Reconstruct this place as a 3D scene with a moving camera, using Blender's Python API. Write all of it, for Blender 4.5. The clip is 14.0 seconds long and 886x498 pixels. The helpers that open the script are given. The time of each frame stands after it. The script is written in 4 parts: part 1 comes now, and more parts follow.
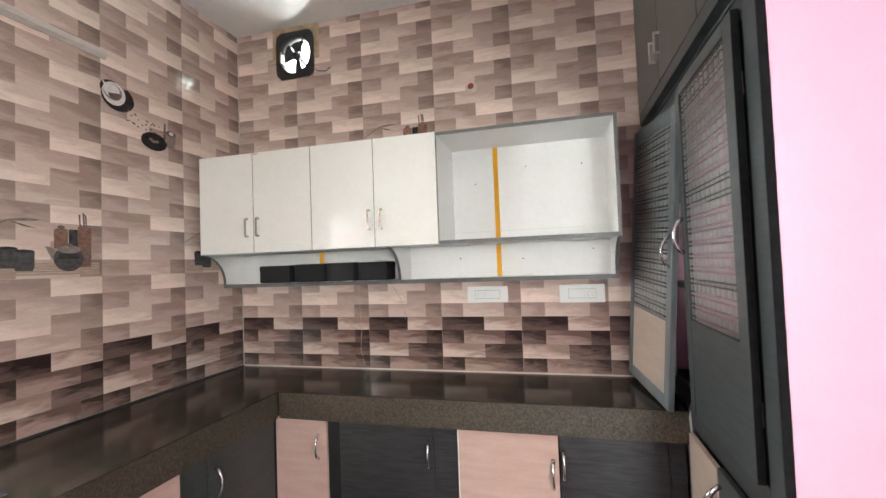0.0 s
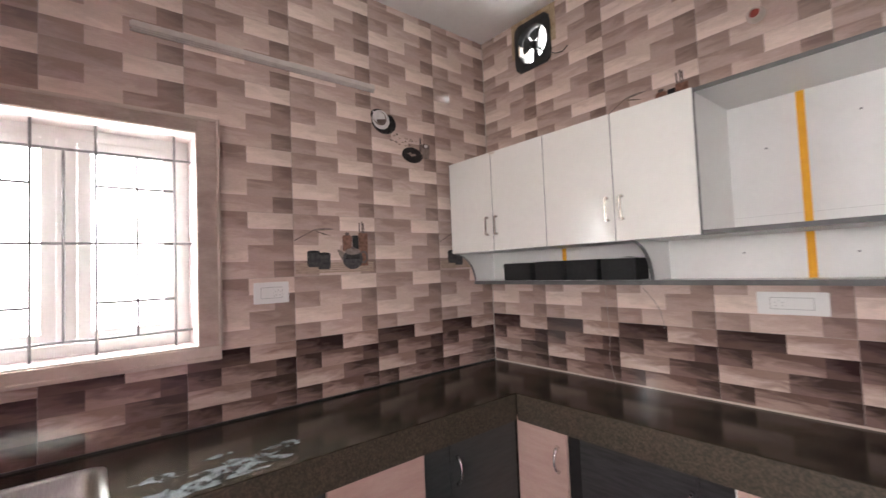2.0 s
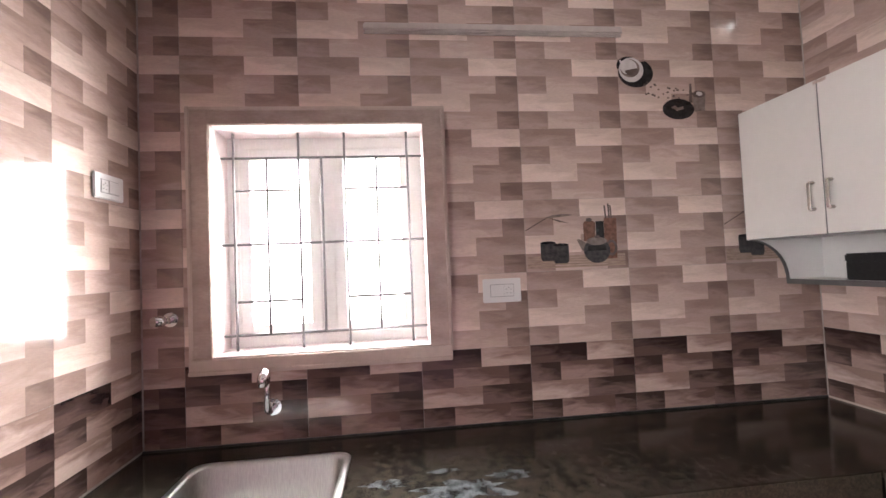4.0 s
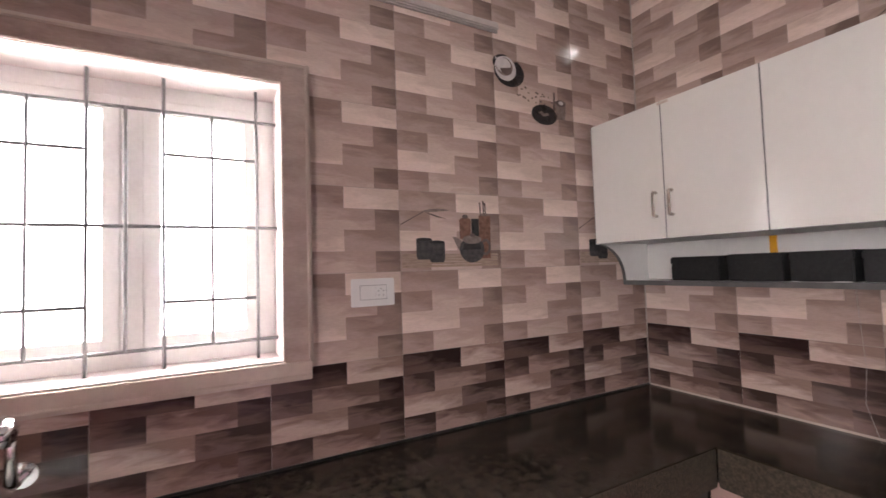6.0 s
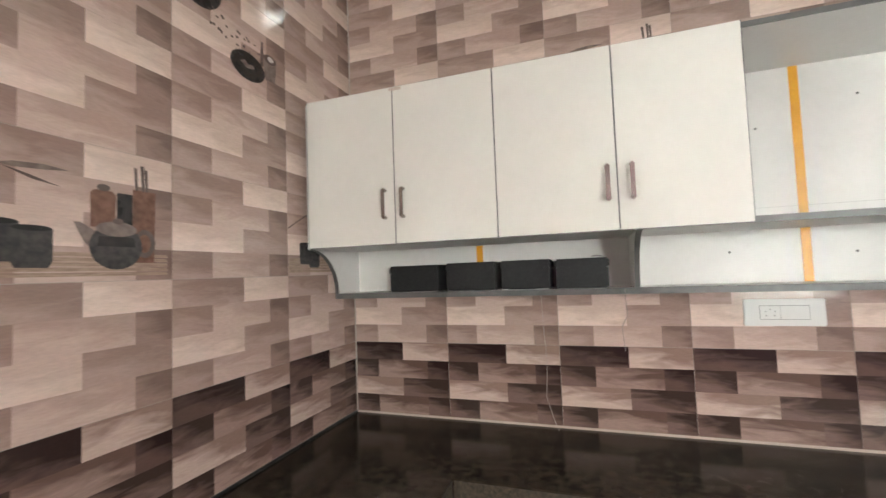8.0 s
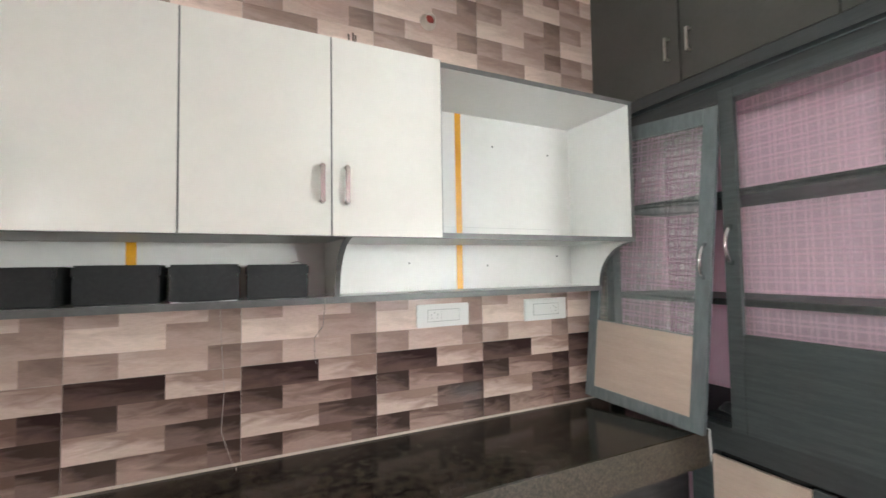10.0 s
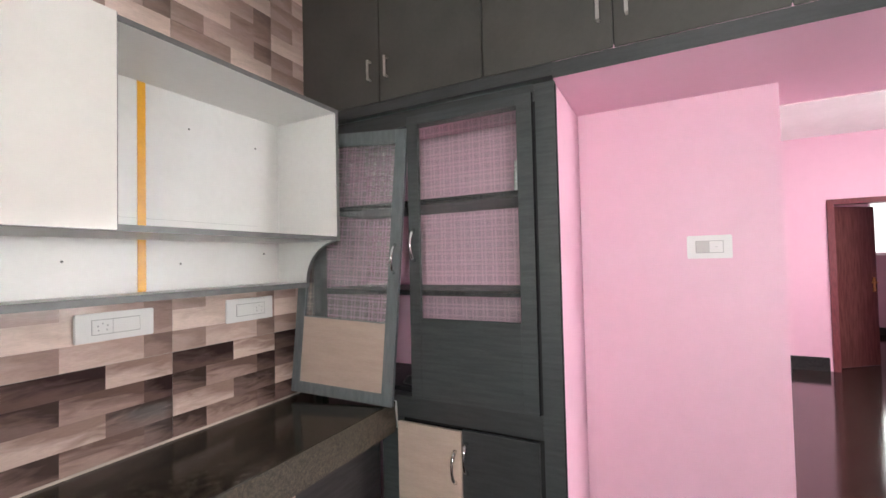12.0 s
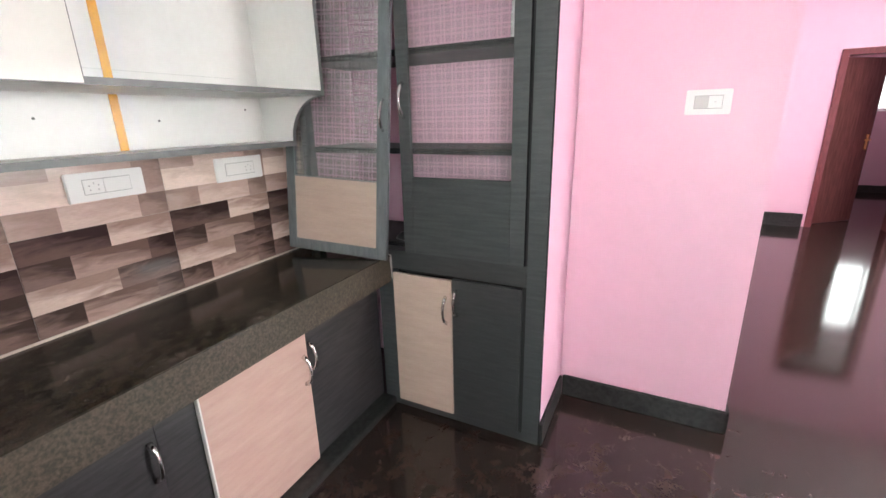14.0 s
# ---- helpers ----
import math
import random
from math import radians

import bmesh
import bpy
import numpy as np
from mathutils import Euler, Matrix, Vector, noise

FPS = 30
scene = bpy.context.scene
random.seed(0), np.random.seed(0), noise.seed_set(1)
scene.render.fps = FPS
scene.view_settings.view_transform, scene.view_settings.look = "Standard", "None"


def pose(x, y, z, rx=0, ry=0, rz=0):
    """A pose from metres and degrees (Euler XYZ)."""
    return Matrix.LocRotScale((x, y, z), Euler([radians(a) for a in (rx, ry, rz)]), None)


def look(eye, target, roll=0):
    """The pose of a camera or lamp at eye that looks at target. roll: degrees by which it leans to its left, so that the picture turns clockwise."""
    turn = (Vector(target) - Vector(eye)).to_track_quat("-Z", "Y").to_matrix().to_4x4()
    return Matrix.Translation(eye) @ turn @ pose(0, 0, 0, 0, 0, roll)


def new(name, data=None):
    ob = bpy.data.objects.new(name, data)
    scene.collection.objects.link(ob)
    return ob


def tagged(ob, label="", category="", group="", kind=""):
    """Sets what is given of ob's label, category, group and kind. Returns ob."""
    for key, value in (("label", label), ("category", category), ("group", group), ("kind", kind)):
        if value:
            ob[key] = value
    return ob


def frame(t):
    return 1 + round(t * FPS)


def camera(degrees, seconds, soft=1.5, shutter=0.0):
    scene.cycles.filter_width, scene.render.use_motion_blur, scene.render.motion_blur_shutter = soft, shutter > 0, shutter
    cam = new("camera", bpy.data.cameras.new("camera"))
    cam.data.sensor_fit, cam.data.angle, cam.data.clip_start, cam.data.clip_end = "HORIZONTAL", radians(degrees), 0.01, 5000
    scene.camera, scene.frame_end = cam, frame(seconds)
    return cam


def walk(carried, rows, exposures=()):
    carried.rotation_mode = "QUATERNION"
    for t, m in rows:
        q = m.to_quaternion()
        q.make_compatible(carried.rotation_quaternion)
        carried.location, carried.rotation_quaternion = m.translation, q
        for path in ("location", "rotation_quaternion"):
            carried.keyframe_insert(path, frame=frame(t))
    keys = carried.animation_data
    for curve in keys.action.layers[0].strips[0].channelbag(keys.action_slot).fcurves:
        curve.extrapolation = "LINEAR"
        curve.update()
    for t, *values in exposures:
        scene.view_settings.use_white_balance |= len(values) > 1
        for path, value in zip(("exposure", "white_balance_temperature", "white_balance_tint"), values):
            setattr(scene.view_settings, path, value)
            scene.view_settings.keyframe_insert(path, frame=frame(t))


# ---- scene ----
cam = camera(91.3, 14.0, shutter=0.25)
PATH = [
    (0, (0.123, 0.225, 1.426), (-0.386, 2.158, 1.493), -2.1),
    (0.5, (0.162, 0.255, 1.433), (-0.482, 2.147, 1.503), -2.1),
    (1, (0.238, 0.328, 1.434), (-0.718, 2.082, 1.513), -2.1),
    (1.5, (0.266, 0.403, 1.425), (-1.013, 1.939, 1.508), -2.1),
    (2, (0.189, 0.508, 1.436), (-1.353, 1.778, 1.525), -2.3),
    (2.5, (0.134, 0.626, 1.447), (-1.637, 1.551, 1.532), -2.2),
    (3, (0.059, 0.741, 1.455), (-1.862, 1.292, 1.535), -2.1),
    (3.2, (-0.013, 0.729, 1.486), (-1.957, 1.193, 1.554), -2.7),
    (4.25, (-0.115, 0.74, 1.46), (-2.106, 0.932, 1.54), -2.2),
    (5.3, (-0.231, 0.721, 1.438), (-2.172, 1.192, 1.536), -1.9),
    (5.5, (-0.285, 0.669, 1.431), (-2.186, 1.283, 1.532), -1.7),
    (6, (-0.393, 0.658, 1.431), (-2.151, 1.607, 1.521), -1.8),
    (6.5, (-0.537, 0.696, 1.434), (-2.086, 1.958, 1.519), -1.7),
    (7, (-0.669, 0.766, 1.429), (-1.964, 2.288, 1.517), -1.7),
    (7.2, (-0.697, 0.787, 1.417), (-1.886, 2.392, 1.519), -2.1),
    (9.3, (-0.993, 1.044, 1.423), (-0.631, 3.01, 1.502), -0.8),
    (9.5, (-0.981, 1.05, 1.438), (-0.483, 2.986, 1.506), -1.1),
    (10, (-0.984, 1.062, 1.431), (-0.129, 2.868, 1.518), -0.9),
    (10.5, (-0.999, 1.061, 1.435), (0.182, 2.673, 1.52), -0.9),
    (11, (-0.992, 1.034, 1.423), (0.463, 2.403, 1.515), -0.9),
    (11.5, (-0.984, 1.013, 1.413), (0.692, 2.099, 1.514), -1.2),
    (12, (-0.999, 1.036, 1.428), (0.772, 1.962, 1.482), -1.3),
    (12.5, (-0.981, 1.005, 1.409), (0.793, 1.917, 1.258), -1.5),
    (13, (-0.997, 1.032, 1.419), (0.744, 1.891, 0.935), -1.2),
    (13.5, (-1.002, 1.043, 1.419), (0.696, 1.883, 0.777), -1.2),
    (14, (-1.014, 1.028, 1.427), (0.694, 1.892, 0.845), -1.4),
]
EXPOSURES = [(0, 2.0, 6250, 4), (0.5, 2.06, 6250, 3), (1.0, 2.13, 6250, 4), (1.5, 1.75, 6400, 9), (3, 1.6, 6400, 16), (5.5, 1.6, 6500, 17), (6.0, 1.45, 6550, 18),
             (6.5, 1.45, 6650, 18), (7.0, 1.78, 6750, 4), (7.5, 1.92, 6650, 4), (9.5, 1.94, 6150, 1), (10.5, 1.92, 6250, 4),
             (11.5, 1.73, 6350, 8), (12.5, 1.77, 6350, 10), (13.5, 2.05, 6250, 7), (14, 2.05, 6250, 7)]
walk(cam, [(t, look(eye, target, roll)) for t, eye, target, roll in PATH], EXPOSURES)

# ---- light and exposure ----
world = bpy.data.worlds.new("sky")
scene.world = world
world.use_nodes = True
wn = world.node_tree.nodes
sky = wn.new("ShaderNodeTexSky")
sky.sky_type, sky.sun_disc, sky.sun_elevation, sky.sun_rotation = "NISHITA", False, radians(50), radians(140)
wn["Background"].inputs["Strength"].default_value = 0.1
world.node_tree.links.new(sky.outputs["Color"], wn["Background"].inputs["Color"])


def daylight(name, eye, target, width, height, watts, colour=(0.975, 1.0, 0.97)):
    """The sky's light, coming in at one opening."""
    lamp = bpy.data.lights.new(name, "AREA")
    lamp.shape, lamp.size, lamp.size_y, lamp.energy, lamp.color = "RECTANGLE", width, height, watts, colour
    ob = new(name, lamp)
    ob.matrix_world = look(eye, target)
    return ob


daylight("kitchen_window_sky", (-2.75, 0.45, 1.75), (0, 0.45, 1.5), 1.9, 1.7, 172)
daylight("fan_hole_sky", (-1.42, 2.86, 2.80), (-1.42, 2.0, 2.78), 0.6, 0.5, 4.5)
# two fill lamps at added, unseen hall openings; they light the kitchen from behind
daylight("hall_fill_sky", (3.6, -3.35, 2.0), (0.4, 1.0, 1.3), 2.2, 1.0, 22)
daylight("hall_side_fill_sky", (1.7, -3.35, 1.45), (0.2, 1.0, 1.7), 1.05, 0.95, 36)
daylight("bedroom_window_sky", (9.5, -2.6, 2.0), (0, -2.2, 1.6), 1.6, 1.6, 16)


# ---- materials ----
def material(name, c1, c2=None, rough=0.5, metal=0.0, scale=20.0, stretch=(1, 1, 1), turn=(0, 0, 0), fine=0.0, bump=0.0,
             rough_vary=0.0, coat=0.0, spec=0.5, contrast=(0.35, 0.65), per_piece=0.0, twist=0.0):
    """A painted, stone or wooden surface: two colours mixed by noise, finer grain over it, relief, and a varying gloss."""
    m = bpy.data.materials.new(name)
    m.use_nodes = True
    n, ln = m.node_tree.nodes, m.node_tree.links
    b = n["Principled BSDF"]
    b.inputs["Metallic"].default_value, b.inputs["Roughness"].default_value = metal, rough
    b.inputs["Coat Weight"].default_value, b.inputs["Specular IOR Level"].default_value = coat, spec
    co, mp = n.new("ShaderNodeTexCoord"), n.new("ShaderNodeMapping")
    mp.inputs["Scale"].default_value, mp.inputs["Rotation"].default_value = stretch, [radians(a) for a in turn]
    ln.new(co.outputs["Object"], mp.inputs["Vector"])
    vec = mp.outputs["Vector"]
    if per_piece:
        info, add, mul = n.new("ShaderNodeObjectInfo"), n.new("ShaderNodeVectorMath"), n.new("ShaderNodeMath")
        mul.operation, mul.inputs[1].default_value = "MULTIPLY", 37.0
        ln.new(info.outputs["Random"], mul.inputs[0])
        ln.new(vec, add.inputs[0]), ln.new(mul.outputs[0], add.inputs[1])
        vec = add.outputs[0]
    coarse = n.new("ShaderNodeTexNoise")
    coarse.inputs["Scale"].default_value, coarse.inputs["Detail"].default_value, coarse.inputs["Distortion"].default_value = scale, 5, twist
    ln.new(vec, coarse.inputs["Vector"])
    ramp, mix = n.new("ShaderNodeMapRange"), n.new("ShaderNodeMix")
    ramp.inputs["From Min"].default_value, ramp.inputs["From Max"].default_value = contrast
    mix.data_type = "RGBA"
    mix.inputs["A"].default_value, mix.inputs["B"].default_value = (*c1, 1), (*(c2 or c1), 1)
    ln.new(coarse.outputs["Fac"], ramp.inputs["Value"]), ln.new(ramp.outputs["Result"], mix.inputs["Factor"])
    colour = mix.outputs["Result"]
    grain = n.new("ShaderNodeTexNoise")
    grain.inputs["Scale"].default_value, grain.inputs["Detail"].default_value = scale * 9, 3
    ln.new(vec, grain.inputs["Vector"])
    if fine:
        r2, over = n.new("ShaderNodeMapRange"), n.new("ShaderNodeMix")
        r2.inputs["From Min"].default_value, r2.inputs["From Max"].default_value = 0.3, 0.7
        r2.inputs["To Min"].default_value, r2.inputs["To Max"].default_value = 1 - fine, 1 + fine
        over.data_type, over.blend_type = "RGBA", "MULTIPLY"
        over.inputs["Factor"].default_value = 1.0
        ln.new(grain.outputs["Fac"], r2.inputs["Value"])
        ln.new(colour, over.inputs["A"]), ln.new(r2.outputs["Result"], over.inputs["B"])
        colour = over.outputs["Result"]
    ln.new(colour, b.inputs["Base Color"])
    if rough_vary:
        r3 = n.new("ShaderNodeMapRange")
        r3.inputs["To Min"].default_value, r3.inputs["To Max"].default_value = max(0.02, rough - rough_vary), rough + rough_vary
        ln.new(coarse.outputs["Fac"], r3.inputs["Value"]), ln.new(r3.outputs["Result"], b.inputs["Roughness"])
    if bump:
        bp = n.new("ShaderNodeBump")
        bp.inputs["Strength"].default_value, bp.inputs["Distance"].default_value = bump, 0.002
        ln.new(grain.outputs["Fac"], bp.inputs["Height"]), ln.new(bp.outputs["Normal"], b.inputs["Normal"])
    return m


def tile_material(name, dark, light, rough=0.11):
    """Glazed print of one wood-grained block: slanting grain, darker towards one corner of the block (its own UV square)."""
    m = material(name, dark, light, rough=rough, scale=7, stretch=(1, 1, 4.5), turn=(0, 14, 0), fine=0.06, per_piece=1, contrast=(0.31, 0.69), twist=0.9)
    n, ln = m.node_tree.nodes, m.node_tree.links
    co = next(x for x in n if x.type == "TEX_COORD")
    sep, a, c = n.new("ShaderNodeSeparateXYZ"), n.new("ShaderNodeMath"), n.new("ShaderNodeMath")
    ln.new(co.outputs["UV"], sep.inputs[0])
    a.operation = "MULTIPLY_ADD"
    a.inputs[1].default_value, a.inputs[2].default_value = -0.5, 0.42
    ln.new(sep.outputs["Y"], a.inputs[0])
    c.operation = "MULTIPLY_ADD"
    c.inputs[1].default_value = -0.36
    ln.new(sep.outputs["X"], c.inputs[0]), ln.new(a.outputs[0], c.inputs[2])
    ramp = next(x for x in n if x.type == "MAP_RANGE")
    noise_out = ramp.inputs["Value"].links[0].from_socket
    tot = n.new("ShaderNodeMath")
    ln.new(noise_out, tot.inputs[0]), ln.new(c.outputs[0], tot.inputs[1])
    ln.new(tot.outputs[0], ramp.inputs["Value"])
    return m


def glass_material(name, tint=(1, 1, 1), plaid=False, dust=0.06):
    """Clear pane, or one etched with frosted cells between clear plaid lines, with some dust on it."""
    m = bpy.data.materials.new(name)
    m.use_nodes = True
    n, ln = m.node_tree.nodes, m.node_tree.links
    n.remove(n["Principled BSDF"])
    out = n["Material Output"]
    clear, gloss, mix = n.new("ShaderNodeBsdfTransparent"), n.new("ShaderNodeBsdfGlossy"), n.new("ShaderNodeMixShader")
    facing, rise, amount = n.new("ShaderNodeLayerWeight"), n.new("ShaderNodeMath"), n.new("ShaderNodeMath")
    facing.inputs["Blend"].default_value = 0.5
    rise.operation, rise.inputs[1].default_value = "POWER", 2.3 if plaid else 4.5
    amount.operation, amount.inputs[1].default_value, amount.inputs[2].default_value = "MULTIPLY_ADD", 0.9, 0.04
    ln.new(facing.outputs["Facing"], rise.inputs[0]), ln.new(rise.outputs[0], amount.inputs[0])
    clear.inputs["Color"].default_value, gloss.inputs["Roughness"].default_value = (*tint, 1), 0.34 if plaid else 0.01
    base = clear.outputs[0]
    if plaid:
        co, sep = n.new("ShaderNodeTexCoord"), n.new("ShaderNodeSeparateXYZ")
        ln.new(co.outputs["Object"], sep.inputs[0])
        lines = []
        for axis, period in (("Y", 0.0445), ("Z", 0.0445)):
            for shift, width in ((0.0, 0.15), (0.34, 0.15)):
                s, f, d, g = (n.new("ShaderNodeMath") for _ in range(4))
                s.operation, s.inputs[1].default_value, s.inputs[2].default_value = "MULTIPLY_ADD", 1 / period, shift
                f.operation = "FRACT"
                d.operation, d.inputs[1].default_value = "LESS_THAN", width
                g.operation, g.inputs[1].default_value = "MULTIPLY", 0.8
                ln.new(sep.outputs[axis], s.inputs[0]), ln.new(s.outputs[0], f.inputs[0])
                ln.new(f.outputs[0], d.inputs[0]), ln.new(d.outputs[0], g.inputs[0])
                lines.append(g.outputs[0])
        total = lines[0]
        for item in lines[1:]:
            add = n.new("ShaderNodeMath")
            add.use_clamp = True
            ln.new(total, add.inputs[0]), ln.new(item, add.inputs[1])
            total = add.outputs[0]
        veil = n.new("ShaderNodeMath")
        veil.operation, veil.inputs[1].default_value, veil.inputs[2].default_value = "MULTIPLY_ADD", -0.95, 1.0
        ln.new(total, veil.inputs[0])
        haze, face, cell, etched = n.new("ShaderNodeBsdfTransparent"), n.new("ShaderNodeBsdfDiffuse"), n.new("ShaderNodeMixShader"), n.new("ShaderNodeMixShader")
        haze.inputs["Color"].default_value, face.inputs["Color"].default_value, cell.inputs[0].default_value = (*tint, 1), (0.56, 0.57, 0.56, 1), dust
        ln.new(haze.outputs[0], cell.inputs[1]), ln.new(face.outputs[0], cell.inputs[2])
        ln.new(veil.outputs[0], etched.inputs[0]), ln.new(base, etched.inputs[1]), ln.new(cell.outputs[0], etched.inputs[2])
        base = etched.outputs[0]
        dull, share = n.new("ShaderNodeMath"), n.new("ShaderNodeMath")
        dull.operation, dull.inputs[1].default_value, dull.inputs[2].default_value = "MULTIPLY_ADD", -0.8, 1.0
        share.operation = "MULTIPLY"
        ln.new(total, dull.inputs[0]), ln.new(dull.outputs[0], share.inputs[0]), ln.new(amount.outputs[0], share.inputs[1])
        amount = share
    ln.new(amount.outputs[0], mix.inputs[0]), ln.new(base, mix.inputs[1]), ln.new(gloss.outputs[0], mix.inputs[2])
    ln.new(mix.outputs[0], out.inputs["Surface"])
    return m


TONE = {
    "L": tile_material("tile_pale", (0.597, 0.460, 0.390), (0.762, 0.615, 0.536)),
    "l": tile_material("tile_beige", (0.452, 0.328, 0.275), (0.588, 0.451, 0.388)),
    "M": tile_material("tile_taupe", (0.315, 0.221, 0.185), (0.452, 0.333, 0.284)),
    "D": tile_material("tile_brown", (0.200, 0.136, 0.113), (0.325, 0.230, 0.194)),
    "P": tile_material("tile_ash", (0.294, 0.198, 0.163), (0.577, 0.440, 0.376)),
    "m": tile_material("tile_umber", (0.142, 0.087, 0.071), (0.366, 0.254, 0.215)),
    "d": tile_material("tile_dark_brown", (0.052, 0.032, 0.027), (0.196, 0.129, 0.110)),
    "v": tile_material("tile_near_black", (0.032, 0.017, 0.016), (0.121, 0.076, 0.065)),
}
TONES = list(TONE)
GROUT = material("grout", (0.33, 0.28, 0.25), (0.42, 0.37, 0.33), rough=0.85, scale=60, bump=0.2)
PRINT_BLACK = material("print_black", (0.012, 0.011, 0.012), (0.03, 0.026, 0.026), rough=0.14, scale=40)
PRINT_SLATE = material("print_slate", (0.035, 0.033, 0.035), (0.075, 0.068, 0.066), rough=0.14, scale=60)
PRINT_WHITE = material("print_white", (0.55, 0.51, 0.49), (0.66, 0.62, 0.6), rough=0.14, scale=30)
PRINT_CLAY = material("print_clay", (0.13, 0.062, 0.042), (0.23, 0.12, 0.085), rough=0.14, scale=50)
PRINT_TAUPE = material("print_taupe", (0.15, 0.115, 0.1), (0.25, 0.195, 0.17), rough=0.14, scale=50)
PRINT_MAT = material("print_bamboo", (0.30, 0.215, 0.16), (0.42, 0.32, 0.25), rough=0.14, scale=30, stretch=(1, 1, 8))
PRINT_SHADE = material("print_shade", (0.10, 0.075, 0.065), (0.15, 0.11, 0.10), rough=0.14, scale=30)

GRANITE = material("granite_polished", (0.021, 0.018, 0.014), (0.056, 0.046, 0.034), rough=0.13, scale=30, fine=0.45, rough_vary=0.015, spec=0.24, contrast=(0.3, 0.75))
BLACK_STONE = material("black_stone_shelf", (0.006, 0.006, 0.0065), (0.018, 0.017, 0.017), rough=0.5, scale=60, fine=0.3, spec=0.2)
GRANITE_EDGE = material("granite_sawn_edge", (0.034, 0.0265, 0.0195), (0.092, 0.071, 0.049), rough=0.36, scale=120, fine=0.6, bump=0.3, contrast=(0.38, 0.66))
FLOOR = material("granite_floor", (0.012, 0.0088, 0.0075), (0.046, 0.0275, 0.0225), rough=0.10, scale=11, fine=0.2, rough_vary=0.02, spec=0.6, contrast=(0.25, 0.8), twist=0.5)
SKIRTING = material("granite_skirting", (0.010, 0.0105, 0.0105), (0.032, 0.032, 0.031), rough=0.34, scale=45, fine=0.5, bump=0.1, spec=0.35)
PINK = material("pink_emulsion", (0.735, 0.445, 0.552), (0.75, 0.455, 0.562), rough=0.5, scale=1.5, fine=0.012, bump=0.03)
PINK_REVEAL = material("pale_pink_plaster", (0.83, 0.70, 0.69), (0.85, 0.78, 0.76), rough=0.6, scale=4, fine=0.04, bump=0.08)
WHITE_PAINT = material("white_ceiling_paint", (0.78, 0.77, 0.75), (0.83, 0.82, 0.80), rough=0.26, scale=3, fine=0.02, bump=0.03)
HALL_WHITE = material("white_distemper", (0.80, 0.78, 0.77), (0.84, 0.82, 0.81), rough=0.7, scale=3, fine=0.02)
PLASTER = material("raw_plaster", (0.30, 0.21, 0.12), (0.46, 0.35, 0.23), rough=0.9, scale=22, fine=0.3, bump=0.5)
OUTER = material("outer_masonry", (0.5, 0.48, 0.45), (0.58, 0.55, 0.52), rough=0.9, scale=6, fine=0.1)
WHITE_LAM = material("white_gloss_laminate", (0.705, 0.68, 0.632), (0.725, 0.70, 0.652), rough=0.09, scale=4, fine=0.012, rough_vary=0.015, spec=0.36)
WHITE_BACK = material("white_matt_board", (0.70, 0.685, 0.66), (0.73, 0.715, 0.695), rough=0.38, scale=5, fine=0.015)
GREY_EDGE = material("grey_edge_band", (0.095, 0.093, 0.09), (0.125, 0.121, 0.117), rough=0.42, scale=30, fine=0.06)
CHARCOAL = material("charcoal_woodgrain_laminate", (0.027, 0.0295, 0.030), (0.040, 0.043, 0.0435), rough=0.42, scale=9, stretch=(1, 1, 9), fine=0.2, spec=0.75)
CHARCOAL_UP = material("charcoal_upright_grain", (0.032, 0.038, 0.0385), (0.053, 0.061, 0.0615), rough=0.42, scale=9, stretch=(0.6, 0.6, 8), fine=0.2, spec=0.85)
CHARCOAL_BROWN = material("dark_brown_laminate", (0.023, 0.0208, 0.0218), (0.043, 0.0388, 0.0408), rough=0.36, scale=9, stretch=(1, 1, 9), fine=0.2)
LOFT_GREY = material("dark_grey_laminate", (0.058, 0.055, 0.048), (0.070, 0.066, 0.058), rough=0.38, scale=6, fine=0.05)
SLATE_FRAME = material("slate_grey_frame", (0.125, 0.142, 0.146), (0.165, 0.183, 0.188), rough=0.36, scale=10, stretch=(5, 5, 1), fine=0.08)
BEECH = material("pinkish_beech_laminate", (0.50, 0.325, 0.275), (0.55, 0.375, 0.32), rough=0.30, scale=5, stretch=(1, 1, 6), fine=0.035)
CREAM = material("cream_oak_laminate", (0.49, 0.375, 0.305), (0.54, 0.42, 0.345), rough=0.32, scale=5, stretch=(1, 1, 6), fine=0.035)
# near-black so that gaps, carcasses and undersides carry their shade in the colour
DARK_VOID = material("shade_dark_board", (0.007, 0.0065, 0.0065), (0.013, 0.0115, 0.0115), rough=0.8, scale=20)
CHROME = material("chrome", (0.72, 0.72, 0.72), (0.8, 0.8, 0.8), rough=0.12, metal=1.0, scale=50, rough_vary=0.05)
NICKEL = material("brushed_nickel", (0.34, 0.31, 0.285), (0.45, 0.415, 0.385), rough=0.26, metal=1.0, scale=60, stretch=(1, 1, 12), fine=0.1)
SATIN = material("satin_nickel", (0.58, 0.56, 0.53), (0.66, 0.64, 0.61), rough=0.34, metal=1.0, scale=60, fine=0.06)
STEEL = material("stainless_steel", (0.36, 0.36, 0.34), (0.44, 0.44, 0.41), rough=0.36, metal=1.0, scale=40, stretch=(1, 10, 1), fine=0.1, rough_vary=0.08)
GRILLE = material("grey_painted_iron", (0.19, 0.19, 0.19), (0.27, 0.27, 0.27), rough=0.5, scale=60, fine=0.1)
BLACK_PLASTIC = material("black_enamel", (0.012, 0.012, 0.013), (0.025, 0.025, 0.026), rough=0.4, scale=40, fine=0.2)
